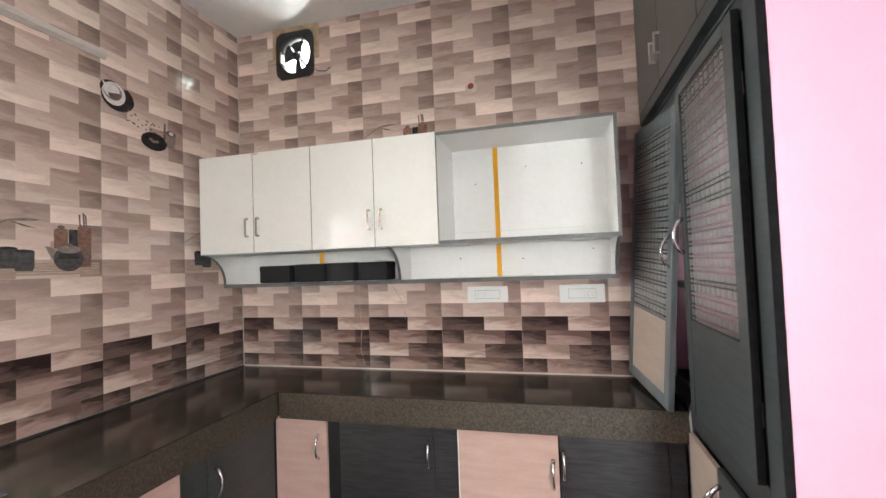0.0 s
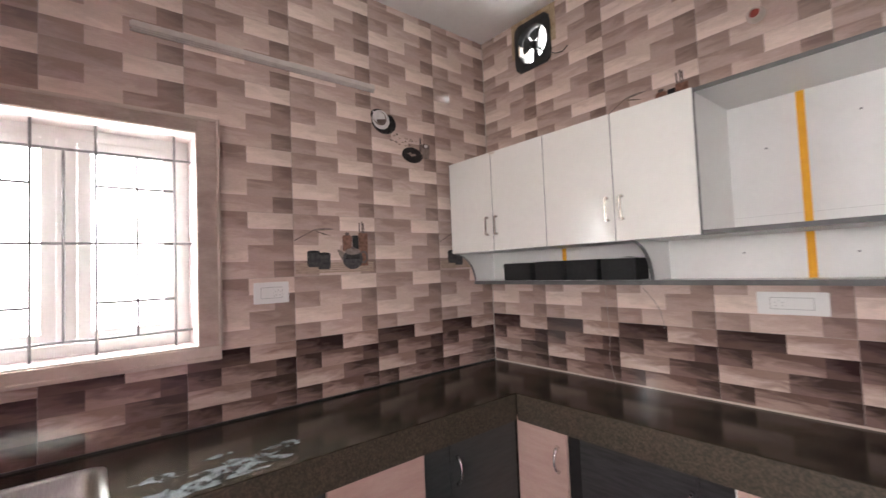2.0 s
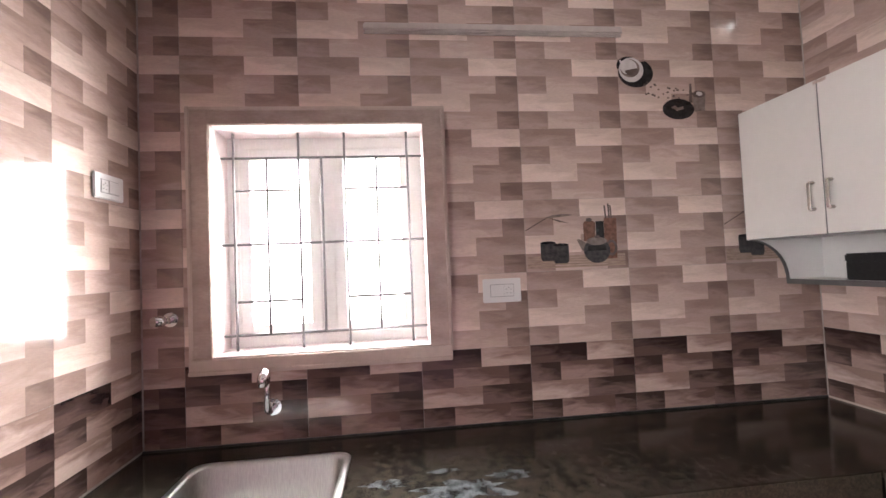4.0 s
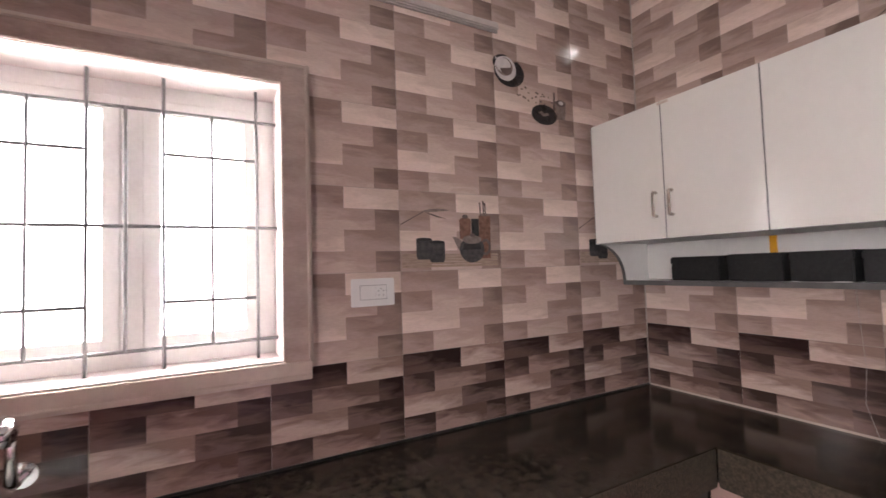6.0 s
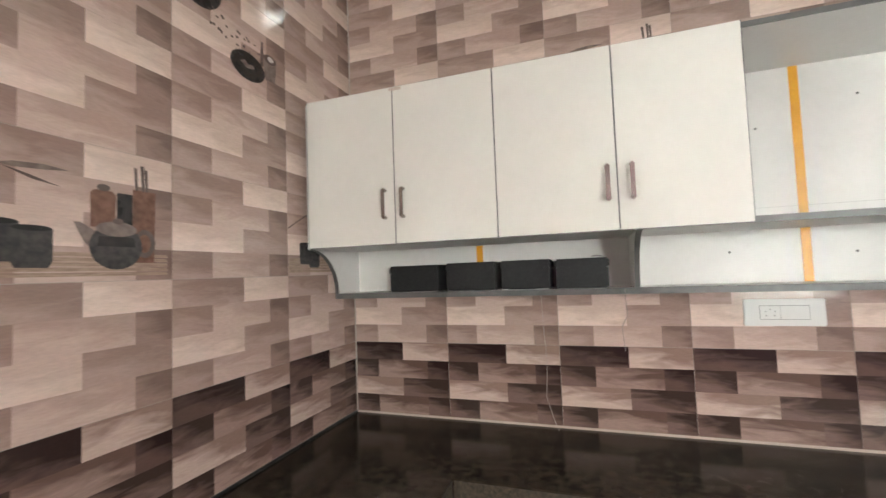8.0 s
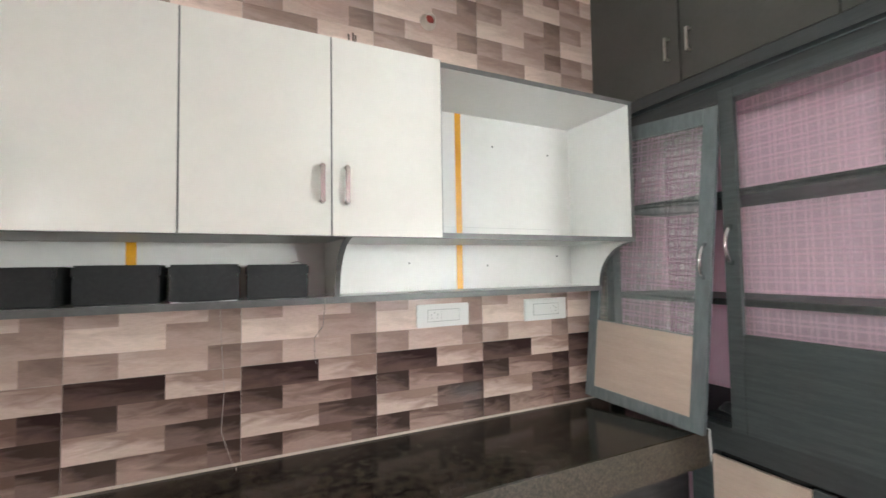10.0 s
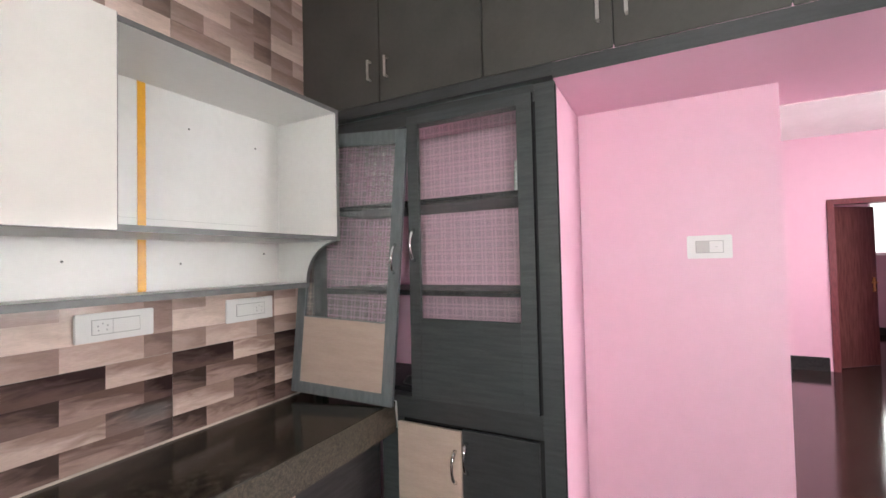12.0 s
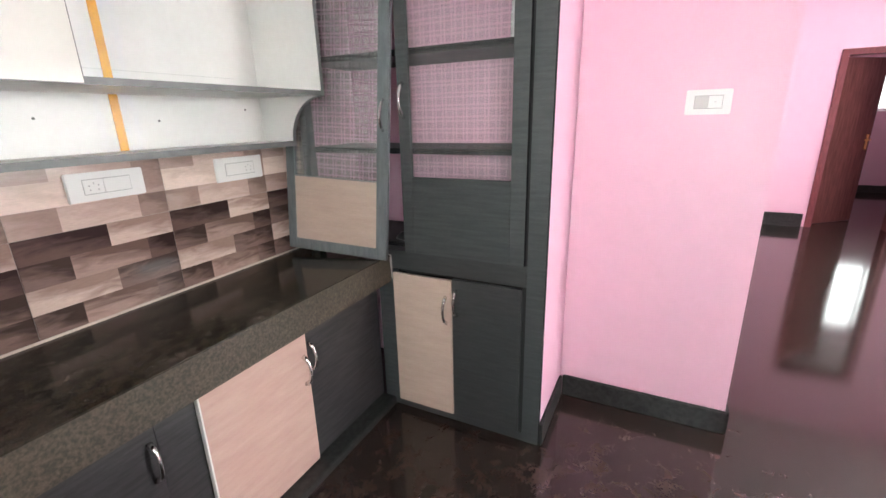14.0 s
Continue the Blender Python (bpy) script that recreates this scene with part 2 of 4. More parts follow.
EDGE_BLACK = material("matt_black_edge_band", (0.005, 0.005, 0.0055), (0.010, 0.010, 0.011), rough=0.75, scale=40, spec=0.12)
BLACK_BOX = material("black_rexine", (0.006, 0.006, 0.007), (0.013, 0.013, 0.014), rough=0.6, scale=90, fine=0.3, bump=0.25)
SWITCH = material("white_switch_plastic", (0.71, 0.70, 0.68), (0.73, 0.72, 0.70), rough=0.42, scale=10, spec=0.35)
SWITCH_LINE = material("grey_plastic_joint", (0.33, 0.32, 0.31), (0.38, 0.37, 0.36), rough=0.6, scale=10, spec=0.2)
SWITCH_GREY = material("pale_grey_plastic", (0.50, 0.49, 0.47), (0.54, 0.53, 0.51), rough=0.6, scale=10, spec=0.2)
PVC = material("white_conduit", (0.47, 0.41, 0.375), (0.54, 0.48, 0.44), rough=0.4, scale=20, fine=0.05)
RUST = material("red_pipe_inside", (0.20, 0.020, 0.014), (0.28, 0.04, 0.025), rough=0.6, scale=40)
TAPE = material("yellow_tape", (0.72, 0.33, 0.004), (0.78, 0.38, 0.008), rough=0.35, scale=20, fine=0.05)
TRIM = material("beige_marble_trim", (0.50, 0.41, 0.345), (0.60, 0.50, 0.43), rough=0.2, scale=5, fine=0.04)
TRIM_BAND = material("taupe_marble_band", (0.385, 0.298, 0.252), (0.49, 0.39, 0.335), rough=0.16, scale=6, stretch=(1, 1, 3), fine=0.07)
WINDOW_WHITE = material("white_window_paint", (0.82, 0.81, 0.78), (0.86, 0.85, 0.83), rough=0.4, scale=10, fine=0.03)
MAROON = material("maroon_door_frame", (0.12, 0.022, 0.028), (0.18, 0.035, 0.042), rough=0.4, scale=12, stretch=(6, 6, 1), fine=0.15)
DOOR_WOOD = material("brown_door_laminate", (0.085, 0.026, 0.026), (0.13, 0.044, 0.040), rough=0.22, scale=6, stretch=(9, 9, 0.8), fine=0.15)
BRASS = material("brass", (0.75, 0.52, 0.18), (0.8, 0.58, 0.24), rough=0.25, metal=1.0, scale=30)
# water film; its pale bluish tone imitates the window mirrored in it
WET_GLINT = material("water_film_with_glint", (0.03, 0.033, 0.032), (0.15, 0.165, 0.17), rough=0.04, scale=26, fine=0.3, contrast=(0.42, 0.6))
WIRE = material("grey_wire", (0.17, 0.15, 0.14), (0.22, 0.195, 0.185), rough=0.5, scale=40)
WIRE_PALE = material("taupe_wire", (0.34, 0.29, 0.265), (0.42, 0.37, 0.335), rough=0.5, scale=40)
CLEAR = glass_material("clear_glass")
PLAID = glass_material("plaid_glass", (0.98, 0.985, 0.98), plaid=True)
PLAID_DUSTY = glass_material("dusty_plaid_glass", (0.88, 0.89, 0.88), plaid=True, dust=0.24)

# ---- mesh helpers ----
def box(bm, x0, x1, y0, y1, z0, z1, bevel=0.0):
    made = bmesh.ops.create_cube(bm, size=1.0)["verts"]
    for v in made:
        v.co = Vector((x0 + (v.co.x + 0.5) * (x1 - x0), y0 + (v.co.y + 0.5) * (y1 - y0), z0 + (v.co.z + 0.5) * (z1 - z0)))
    if bevel:
        edges = list({e for v in made for e in v.link_edges})
        bmesh.ops.bevel(bm, geom=edges, offset=bevel, segments=2, affect="EDGES", clamp_overlap=True)
    return bm


def boxes(*rows, bevel=0.0):
    bm = bmesh.new()
    for row in rows:
        box(bm, *row, bevel=bevel)
    return bm


def tube(bm, points, radius, sides=10, squash=1.0):
    """A round bar through the points, closed at both ends."""
    pts = [Vector(p) for p in points]
    rings, side = [], None
    for i, p in enumerate(pts):
        way = (pts[min(i + 1, len(pts) - 1)] - pts[max(i - 1, 0)]).normalized()
        if side is None:
            side = way.orthogonal().normalized()
        side = (side - way * side.dot(way)).normalized()
        other = way.cross(side)
        r = radius[i] if isinstance(radius, (list, tuple)) else radius
        rings.append([bm.verts.new(p + r * (math.cos(a) * side + squash * math.sin(a) * other)) for a in (2 * math.pi * k / sides for k in range(sides))])
    for a, b in zip(rings, rings[1:]):
        for k in range(sides):
            bm.faces.new((a[k], a[(k + 1) % sides], b[(k + 1) % sides], b[k])).smooth = True
    bm.faces.new(rings[0][::-1]), bm.faces.new(rings[-1])
    return bm


def disc(bm, centre, normal, radius, depth, sides=24):
    c, n = Vector(centre), Vector(normal).normalized()
    return tube(bm, [c, c + n * depth], radius, sides)


def prism(bm, outline, to3d, depth):
    """An outline in two coordinates pushed out along depth; to3d(u, v, w) gives the place."""
    a = [bm.verts.new(to3d(u, v, 0)) for u, v in outline]
    b = [bm.verts.new(to3d(u, v, depth)) for u, v in outline]
    bm.faces.new(a[::-1]), bm.faces.new(b)
    for k in range(len(a)):
        j = (k + 1) % len(a)
        bm.faces.new((a[k], a[j], b[j], b[k]))
    bmesh.ops.recalc_face_normals(bm, faces=bm.faces)
    return bm


def solid(bm, xs, ys, zs, full):
    """Blocks between the given lines, without the faces between two full blocks."""
    verts = {}

    def v(i, j, k):
        if (i, j, k) not in verts:
            verts[i, j, k] = bm.verts.new((xs[i], ys[j], zs[k]))
        return verts[i, j, k]

    def filled(i, j, k):
        inside = 0 <= i < len(xs) - 1 and 0 <= j < len(ys) - 1 and 0 <= k < len(zs) - 1
        return inside and full((xs[i] + xs[i + 1]) / 2, (ys[j] + ys[j + 1]) / 2, (zs[k] + zs[k + 1]) / 2)

    for i in range(len(xs) - 1):
        for j in range(len(ys) - 1):
            for k in range(len(zs) - 1):
                if not filled(i, j, k):
                    continue
                I, J, K = i + 1, j + 1, k + 1
                if not filled(i - 1, j, k): bm.faces.new((v(i, j, k), v(i, j, K), v(i, J, K), v(i, J, k)))
                if not filled(I, j, k): bm.faces.new((v(I, j, k), v(I, J, k), v(I, J, K), v(I, j, K)))
                if not filled(i, j - 1, k): bm.faces.new((v(i, j, k), v(I, j, k), v(I, j, K), v(i, j, K)))
                if not filled(i, J, k): bm.faces.new((v(i, J, k), v(i, J, K), v(I, J, K), v(I, J, k)))
                if not filled(i, j, k - 1): bm.faces.new((v(i, j, k), v(i, J, k), v(I, J, k), v(I, j, k)))
                if not filled(i, j, K): bm.faces.new((v(i, j, K), v(I, j, K), v(I, J, K), v(i, J, K)))
    return bm


def block(x0, x1, y0, y1, z0, z1, holes=()):
    """A block with rectangular holes (x0, x1, y0, y1, z0, z1) cut through it."""
    def lines(a, b, n):
        return sorted({a, b, *(h[n] for h in holes if a < h[n] < b), *(h[n + 1] for h in holes if a < h[n + 1] < b)})
    return solid(bmesh.new(), lines(x0, x1, 0), lines(y0, y1, 2), lines(z0, z1, 4),
                 lambda x, y, z: not any(h[0] < x < h[1] and h[2] < y < h[3] and h[4] < z < h[5] for h in holes))


ORIGIN = {}


def finish(name, bm, mats):
    me = bpy.data.meshes.new(name)
    bm.to_mesh(me), bm.free()
    for m in mats if isinstance(mats, (list, tuple)) else [mats]:
        me.materials.append(m)
    return me


def structure(name, bm, mat, label, category):
    ob = new(name, finish(name, bm, mat))
    ORIGIN[ob] = Vector((0, 0, 0))
    return tagged(ob, label, category, kind="structure")


def thing(name, at, label, category, group="", kind=""):
    """An empty at the base of a thing; its parts are built at their places in the room."""
    ob = new(name)
    ob.location = at
    ob.empty_display_size = 0.1
    ORIGIN[ob] = Vector(at)
    return tagged(ob, label, category, group, kind)


def part(name, bm, mat, parent, label="", shadow=True):
    """One mesh under a thing or a part, built in the room's coordinates."""
    bmesh.ops.translate(bm, verts=bm.verts, vec=-ORIGIN[parent])
    ob = new(name, finish(name, bm, mat))
    ob.parent = parent
    ORIGIN[ob] = ORIGIN[parent]
    if not shadow:
        ob.visible_shadow = False
    return tagged(ob, label)


# ---- the room's lines ----
WEST, NORTH, SOUTH, PANTRY, LOFT = -1.858, 2.608, -0.225, 0.602, 0.560
CEILING, COUNTER, SOFFIT, PINK_X, BAND = 2.962, 0.817, 2.078, 1.046, 1.125
WIN = (0.032, 0.865, 1.152, 2.050)
TRIM_OUT = (-0.046, 0.952, 1.091, 2.116)
FAN = (-1.556, -1.290, 2.628, 2.926)
TILE_W, TILE_H = 0.4475, 0.300

# ---- large structure ----
structure("floor", boxes((-2.1, 9.3, -3.4, 2.9, -0.12, 0.0)), FLOOR, "polished dark granite floor with pinkish brown mottling", "floor")
structure("ceiling", boxes((-2.1, PINK_X + 0.35, SOUTH - 0.2, 2.9, CEILING, CEILING + 0.12)), WHITE_PAINT, "white gloss-painted kitchen ceiling", "ceiling")
structure("ceiling_hall", boxes((PINK_X + 0.352, 9.3, -3.4, 0.9, 2.83, 2.95), (-1.2, PINK_X + 0.352, -3.4, SOUTH - 0.2, 2.83, 2.95)), HALL_WHITE, "white ceiling of the hall", "ceiling")
wall_west = structure("wall_west", block(WEST - 0.205, WEST - 0.0015, SOUTH - 0.2, NORTH + 0.25, 0, CEILING,
                      [(WEST - 1, WEST + 1, WIN[0], WIN[1], WIN[2], WIN[3])]), GROUT, "kitchen wall with glazed brick-pattern tiles and a window", "wall")
wall_north = structure("wall_north", block(WEST - 0.0014, 1.3, NORTH + 0.0015, NORTH + 0.10, 0, CEILING,
                       [(FAN[0] + 0.025, FAN[1] - 0.025, NORTH - 1, NORTH + 1, FAN[2] + 0.025, FAN[3] - 0.025)]), GROUT,
                       "kitchen wall with glazed brick-pattern tiles behind the cabinets", "wall")
# its unseen east end is lengthened to shade the north-west corner from hall light
wall_south = structure("wall_south", block(WEST - 0.0014, -0.75, SOUTH - 0.2, SOUTH - 0.0015, 0, CEILING), GROUT, "tiled kitchen wall beside the window", "wall")
structure("wall_pink", block(PINK_X, PINK_X + 0.15, 0.648, 1.39, 0, SOFFIT), PINK, "plain pink painted wall with a switch plate", "wall")
structure("wall_pink_return", block(0.6235, PINK_X + 0.148, 1.3925, 1.50, 0, SOFFIT - 0.002), PINK, "pink painted wall beside the pantry cupboard", "wall")
structure("wall_pantry_back", block(PINK_X, PINK_X + 0.146, 1.502, NORTH, 0, CEILING), PINK, "pink painted wall inside the pantry", "wall")
structure("loft_slab", block(LOFT + 0.004, 1.372, SOUTH, 1.39, SOFFIT, SOFFIT + 0.07), PINK, "pink painted underside of the loft slab", "ceiling")
structure("loft_slab_pantry", block(LOFT + 0.06, 1.026, 1.3902, NORTH, SOFFIT + 0.012, SOFFIT + 0.07), PINK, "loft slab over the pantry cupboard", "ceiling")
structure("wall_over_slab", block(1.26, 1.37, SOUTH, NORTH, SOFFIT + 0.07, CEILING), PINK, "pink wall above the loft slab towards the hall", "wall")
structure("wall_hall_north", block(PINK_X + 0.15, 5.75, 0.648, 0.78, 0, 2.95), PINK, "pink painted wall of the hall", "wall")
structure("wall_hall_far", block(5.75, 5.90, -3.4, 0.647, 0, 2.83, [(5, 6, -1.50, -0.65, -1, 2.055)]), PINK, "pink painted hall wall with a doorway", "wall")
# out of view; both openings are added for the hall fill lamps
structure("wall_hall_south", block(-1.2, 9.3, -3.4, -3.2, 0, 2.83, [(2.6, 4.7, -4, -3, 1.5, 2.5), (1.15, 2.25, -4, -3, 0.95, 1.95)]), PINK, "unseen pink painted hall wall with two added window openings", "wall")
structure("wall_hall_west", block(-1.15, -0.95, -3.2, SOUTH - 0.2, 0, 2.95), PINK, "pink painted wall of the hall beside the kitchen", "wall")
structure("wall_bedroom_far", block(9.0, 9.2, -3.2, 0.7, 0, 2.83, [(8, 10, -3.0, -2.02, 1.35, 2.60)]), PINK, "deep pink bedroom wall with a bright window", "wall")
structure("wall_bedroom_side", block(5.9, 9.0, 0.6, 0.75, 0, 2.83), PINK, "pink bedroom wall", "wall")
structure("outer_ground", boxes((-60, 60, -60, 60, -0.4, -0.2)), OUTER, "pale ground outside the house", "ground")

for name, row in (("baseboard_pink", (PINK_X - 0.016, PINK_X, 0.633, 1.376, 0, 0.115)), ("baseboard_corner", (PINK_X - 0.016, PINK_X + 0.15, 0.632, 0.648, 0, 0.117)),
                  ("baseboard_return", (0.604, PINK_X - 0.0165, 1.376, 1.392, 0, 0.116)), ("baseboard_far", (5.734, 5.75, -0.62, 0.645, 0, 0.165)),
                  ("baseboard_far_end", (5.734, 5.75, -3.2, -1.53, 0, 0.165)), ("baseboard_bedroom", (8.984, 9.0, -3.2, 0.59, 0, 0.125))):
    structure(name, boxes(row, bevel=0.004), SKIRTING, "black polished granite skirting along the wall", "skirting")
# loft slab's worn edge towards the hall
structure("trim_slab_edge", boxes((1.366, 1.376, SOUTH, 0.63, SOFFIT - 0.004, SOFFIT + 0.05), bevel=0.003), PINK_REVEAL, "chipped plaster edge of the loft slab", "trim")

def glow(strength):
    """Overcast sky seen through an opening."""
    m = bpy.data.materials.new("overcast_sky")
    m.use_nodes = True
    b = m.node_tree.nodes["Principled BSDF"]
    b.inputs["Base Color"].default_value, b.inputs["Emission Color"].default_value, b.inputs["Emission Strength"].default_value = (0, 0, 0, 1), (1, 0.99, 0.97, 1), strength
    return m


for name, strength, row in (("backdrop_west", 6.0, (-3.62, -3.6, -5, 5, -0.2, 6)), ("backdrop_north", 2.5, (-3, 1, 3.6, 3.62, 1.5, 5)), ("backdrop_east", 0.5, (10.6, 10.62, -6, 2, -0.2, 5)),
                            ("backdrop_south", 4.0, (-1, 9, -5.02, -5, -0.2, 5))):
    structure(name, boxes(row), glow(strength), "plain bright sky outside the window", "sky")

# ---- window ----
win = thing("window_1", (WEST, 0.45, WIN[2]), "white two-leaf casement window behind an iron grille", "window", kind="structure")
y0, y1, z0, z1 = WIN
part("window_reveal", block(WEST - 0.205, WEST + 0.001, y0, y1, z0, z1, [(-9, 9, y0 + 0.004, y1 - 0.004, z0 + 0.004, z1 - 0.004)]), PINK_REVEAL, win, "pale pink plastered reveal")
ty0, ty1, tz0, tz1 = TRIM_OUT
for nm, rows in (("trim_side", (WEST - 0.001, WEST + 0.018, ty0, y0 + 0.002, z0 - 0.002, tz1)), ("trim_side", (WEST - 0.001, WEST + 0.018, y1 - 0.002, ty1, z0 - 0.002, tz1)),
                 ("trim_top", (WEST - 0.001, WEST + 0.016, y0 + 0.0022, y1 - 0.0022, z1 - 0.002, tz1 - 0.001)), ("window_sill", (WEST - 0.001, WEST + 0.020, ty0 - 0.004, ty1 - 0.004, tz0, z0 - 0.0025))):
    part(nm, boxes(rows, bevel=0.003), TRIM if nm == "window_sill" else TRIM_BAND, win, "beige marble sill" if nm == "window_sill" else "taupe marble trim")
for nm, row in (("trim_lip", (WEST + 0.018, WEST + 0.026, ty0, ty0 + 0.016, z0 - 0.002, tz1)), ("trim_lip", (WEST + 0.018, WEST + 0.026, ty1 - 0.016, ty1, z0 - 0.002, tz1)),
                ("trim_lip", (WEST + 0.016, WEST + 0.025, ty0 + 0.0165, ty1 - 0.0165, tz1 - 0.016, tz1 - 0.001)), ("trim_lip", (WEST + 0.020, WEST + 0.029, ty0 - 0.003, ty1 - 0.005, tz0 + 0.001, tz0 + 0.018))):
    part(nm, boxes(row, bevel=0.003), TRIM, win, "beige raised edge of the trim")
fx0, fx1 = WEST - 0.195, WEST - 0.165
fy0, fy1, fz0, fz1 = y0 + 0.005, y1 - 0.005, z0 + 0.005, z1 - 0.005
mid = 0.448
part("window_frame", boxes((fx0, fx1, fy0, fy0 + 0.05, fz0, fz1), (fx0, fx1, fy1 - 0.05, fy1, fz0, fz1), (fx0 + .001, fx1 - .001, fy0 + 0.05, fy1 - 0.05, fz0, fz0 + 0.045),
     (fx0 + .001, fx1 - .001, fy0 + 0.05, fy1 - 0.05, fz1 - 0.05, fz1), (fx0 + .001, fx1 + 0.002, mid - 0.03, mid + 0.03, fz0 + 0.045, fz1 - 0.05), bevel=0.003), WINDOW_WHITE, win)
for a, b in ((fy0 + 0.05, mid - 0.03), (mid + 0.03, fy1 - 0.05)):
    sx0, sx1, s = fx0 + 0.004, fx1 + 0.010, 0.045
    za, zb = fz0 + 0.047, fz1 - 0.052
    leaf = part("casement", boxes((sx0, sx1, a + .001, a + s, za, zb), (sx0, sx1, b - s, b - .001, za, zb), (sx0 + .001, sx1 - .001, a + s, b - s, za, za + s),
                (sx0 + .001, sx1 - .001, a + s, b - s, zb - s, zb), bevel=0.003), WINDOW_WHITE, win)
    part("pane", boxes((sx0 + 0.022, sx0 + 0.026, a + s - 0.004, b - s + 0.004, za + s - 0.004, zb - s + 0.004)), CLEAR, leaf, "clear glass", shadow=False)
gx = WEST - 0.095
for y in (0.088, 0.348, 0.536, 0.798):
    part("grille_bar", tube(bmesh.new(), [(gx, y, z0 + 0.004), (gx, y, z1 - 0.004)], 0.0050, 6), GRILLE, win)
for y in (0.219, 0.667):
    part("grille_bar", tube(bmesh.new(), [(gx, y, 1.217), (gx, y, 1.944)], 0.0050, 6), GRILLE, win)
part("grille_bar", tube(bmesh.new(), [(gx, 0.44, 1.217), (gx, 0.44, 1.944)], 0.0052, 6), GRILLE, win)
for z in (1.217, 1.586, 1.944):
    part("grille_bar", tube(bmesh.new(), [(gx - 0.008, y0 + 0.004, z), (gx - 0.008, y1 - 0.004, z)], 0.0055, 6), GRILLE, win)
for z, lo, hi in ((1.808, 0.088, 0.348), (1.810, 0.536, 0.798), (1.352, 0.088, 0.348), (1.355, 0.536, 0.798)):
    part("grille_bar", tube(bmesh.new(), [(gx - 0.008, lo, z), (gx - 0.008, hi, z)], 0.0055, 6), GRILLE, win)
    ym = (lo + hi) / 2
    part("grille_knot", tube(bmesh.new(), [(gx - 0.004, ym - 0.011, z), (gx - 0.004, ym, z), (gx - 0.004, ym + 0.011, z)], [0.004, 0.008, 0.004], 8), GRILLE, win)

# ---- worktop, one L-shaped slab with a sawn front edge ----
EDGE_Y, EDGE_X, APRON = 2.122, -1.255, 0.684
SINK = (-1.700, -1.335, 0.035, 0.545)
worktop = thing("worktop", (-0.6, 2.4, APRON), "L-shaped dark polished granite worktop with a thick sawn edge", "worktop")
part("slab", solid(bmesh.new(), [WEST, SINK[0], SINK[1], EDGE_X - 0.0005, PANTRY - 0.001], [SOUTH, SINK[2], SINK[3], EDGE_Y + 0.0005, NORTH], [COUNTER - 0.02, COUNTER],
     lambda x, y, z: (x < EDGE_X - 0.0005 or y > EDGE_Y) and not (SINK[0] < x < SINK[1] and SINK[2] < y < SINK[3])), GRANITE, worktop)
part("front_edge", boxes((EDGE_X - 0.001, PANTRY - 0.002, EDGE_Y, EDGE_Y + 0.03, APRON, COUNTER - 0.0005), bevel=0.005), GRANITE_EDGE, worktop, "speckled grey-brown sawn granite edge")
part("front_edge", boxes((EDGE_X - 0.03, EDGE_X, SOUTH + 0.002, EDGE_Y - 0.001, APRON, COUNTER - 0.0005), bevel=0.005), GRANITE_EDGE, worktop, "speckled grey-brown sawn granite edge")
# near-black sheet standing in for the shade below the overhang
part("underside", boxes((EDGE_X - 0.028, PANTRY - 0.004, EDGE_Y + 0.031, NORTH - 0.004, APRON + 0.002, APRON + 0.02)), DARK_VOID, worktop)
part("joint_strip", boxes((WEST + 0.0082, PANTRY - 0.15, NORTH - 0.003, NORTH, COUNTER, BAND - TILE_H), bevel=0.0008), TRIM, worktop, "pale strip where slab meets wall")

part("joint_strip", boxes((WEST, WEST + 0.006, SOUTH + 0.001, NORTH - 0.004, COUNTER + 0.0002, BAND - TILE_H)), SKIRTING, worktop, "dark joint where slab meets wall")

# ---- sink ----
sink = thing("sink", (-1.52, 0.29, COUNTER - 0.2), "rectangular stainless steel sink let into the granite worktop", "sink")
a, b, c, d = SINK
bm = bmesh.new()
loops = []
for inset, z in ((-0.012, COUNTER + 0.001), (-0.010, COUNTER + 0.004), (0.008, COUNTER + 0.004), (0.016, COUNTER - 0.004), (0.024, COUNTER - 0.15), (0.05, COUNTER - 0.185), (0.15, COUNTER - 0.19)):
    ring, r = [], 0.05
    for cx, cy, st in ((b - inset - r, d - inset - r, 0), (a + inset + r, d - inset - r, 90), (a + inset + r, c + inset + r, 180), (b - inset - r, c + inset + r, 270)):
        for k in range(6):
            an = radians(st + 18 * k)
            ring.append(bm.verts.new((cx + r * math.cos(an), cy + r * math.sin(an), z)))
    loops.append(ring)
for p, q in zip(loops, loops[1:]):
    for k in range(len(p)):
        bm.faces.new((p[k], p[(k + 1) % len(p)], q[(k + 1) % len(p)], q[k])).smooth = True
bm.faces.new(loops[-1])
part("bowl", bm, STEEL, sink)
part("drain", disc(bmesh.new(), (-1.52, 0.29, COUNTER - 0.189), (0, 0, 1), 0.04, 0.004), CHROME, sink)

# ---- taps ----
tap = thing("sink_tap", (WEST, 0.248, 0.963), "chrome wall-mounted swan-neck tap above the sink", "tap")
part("flange", disc(bmesh.new(), (WEST + 0.001, 0.248, 0.955), (1, 0, 0), 0.032, 0.008), CHROME, tap)
part("body", tube(bmesh.new(), [(WEST + 0.008, 0.248, 0.955), (WEST + 0.06, 0.248, 0.955), (WEST + 0.075, 0.248, 0.965), (WEST + 0.078, 0.248, 1.03), (WEST + 0.080, 0.248, 1.085)], [0.014, 0.014, 0.015, 0.0105, 0.0105]), CHROME, tap)
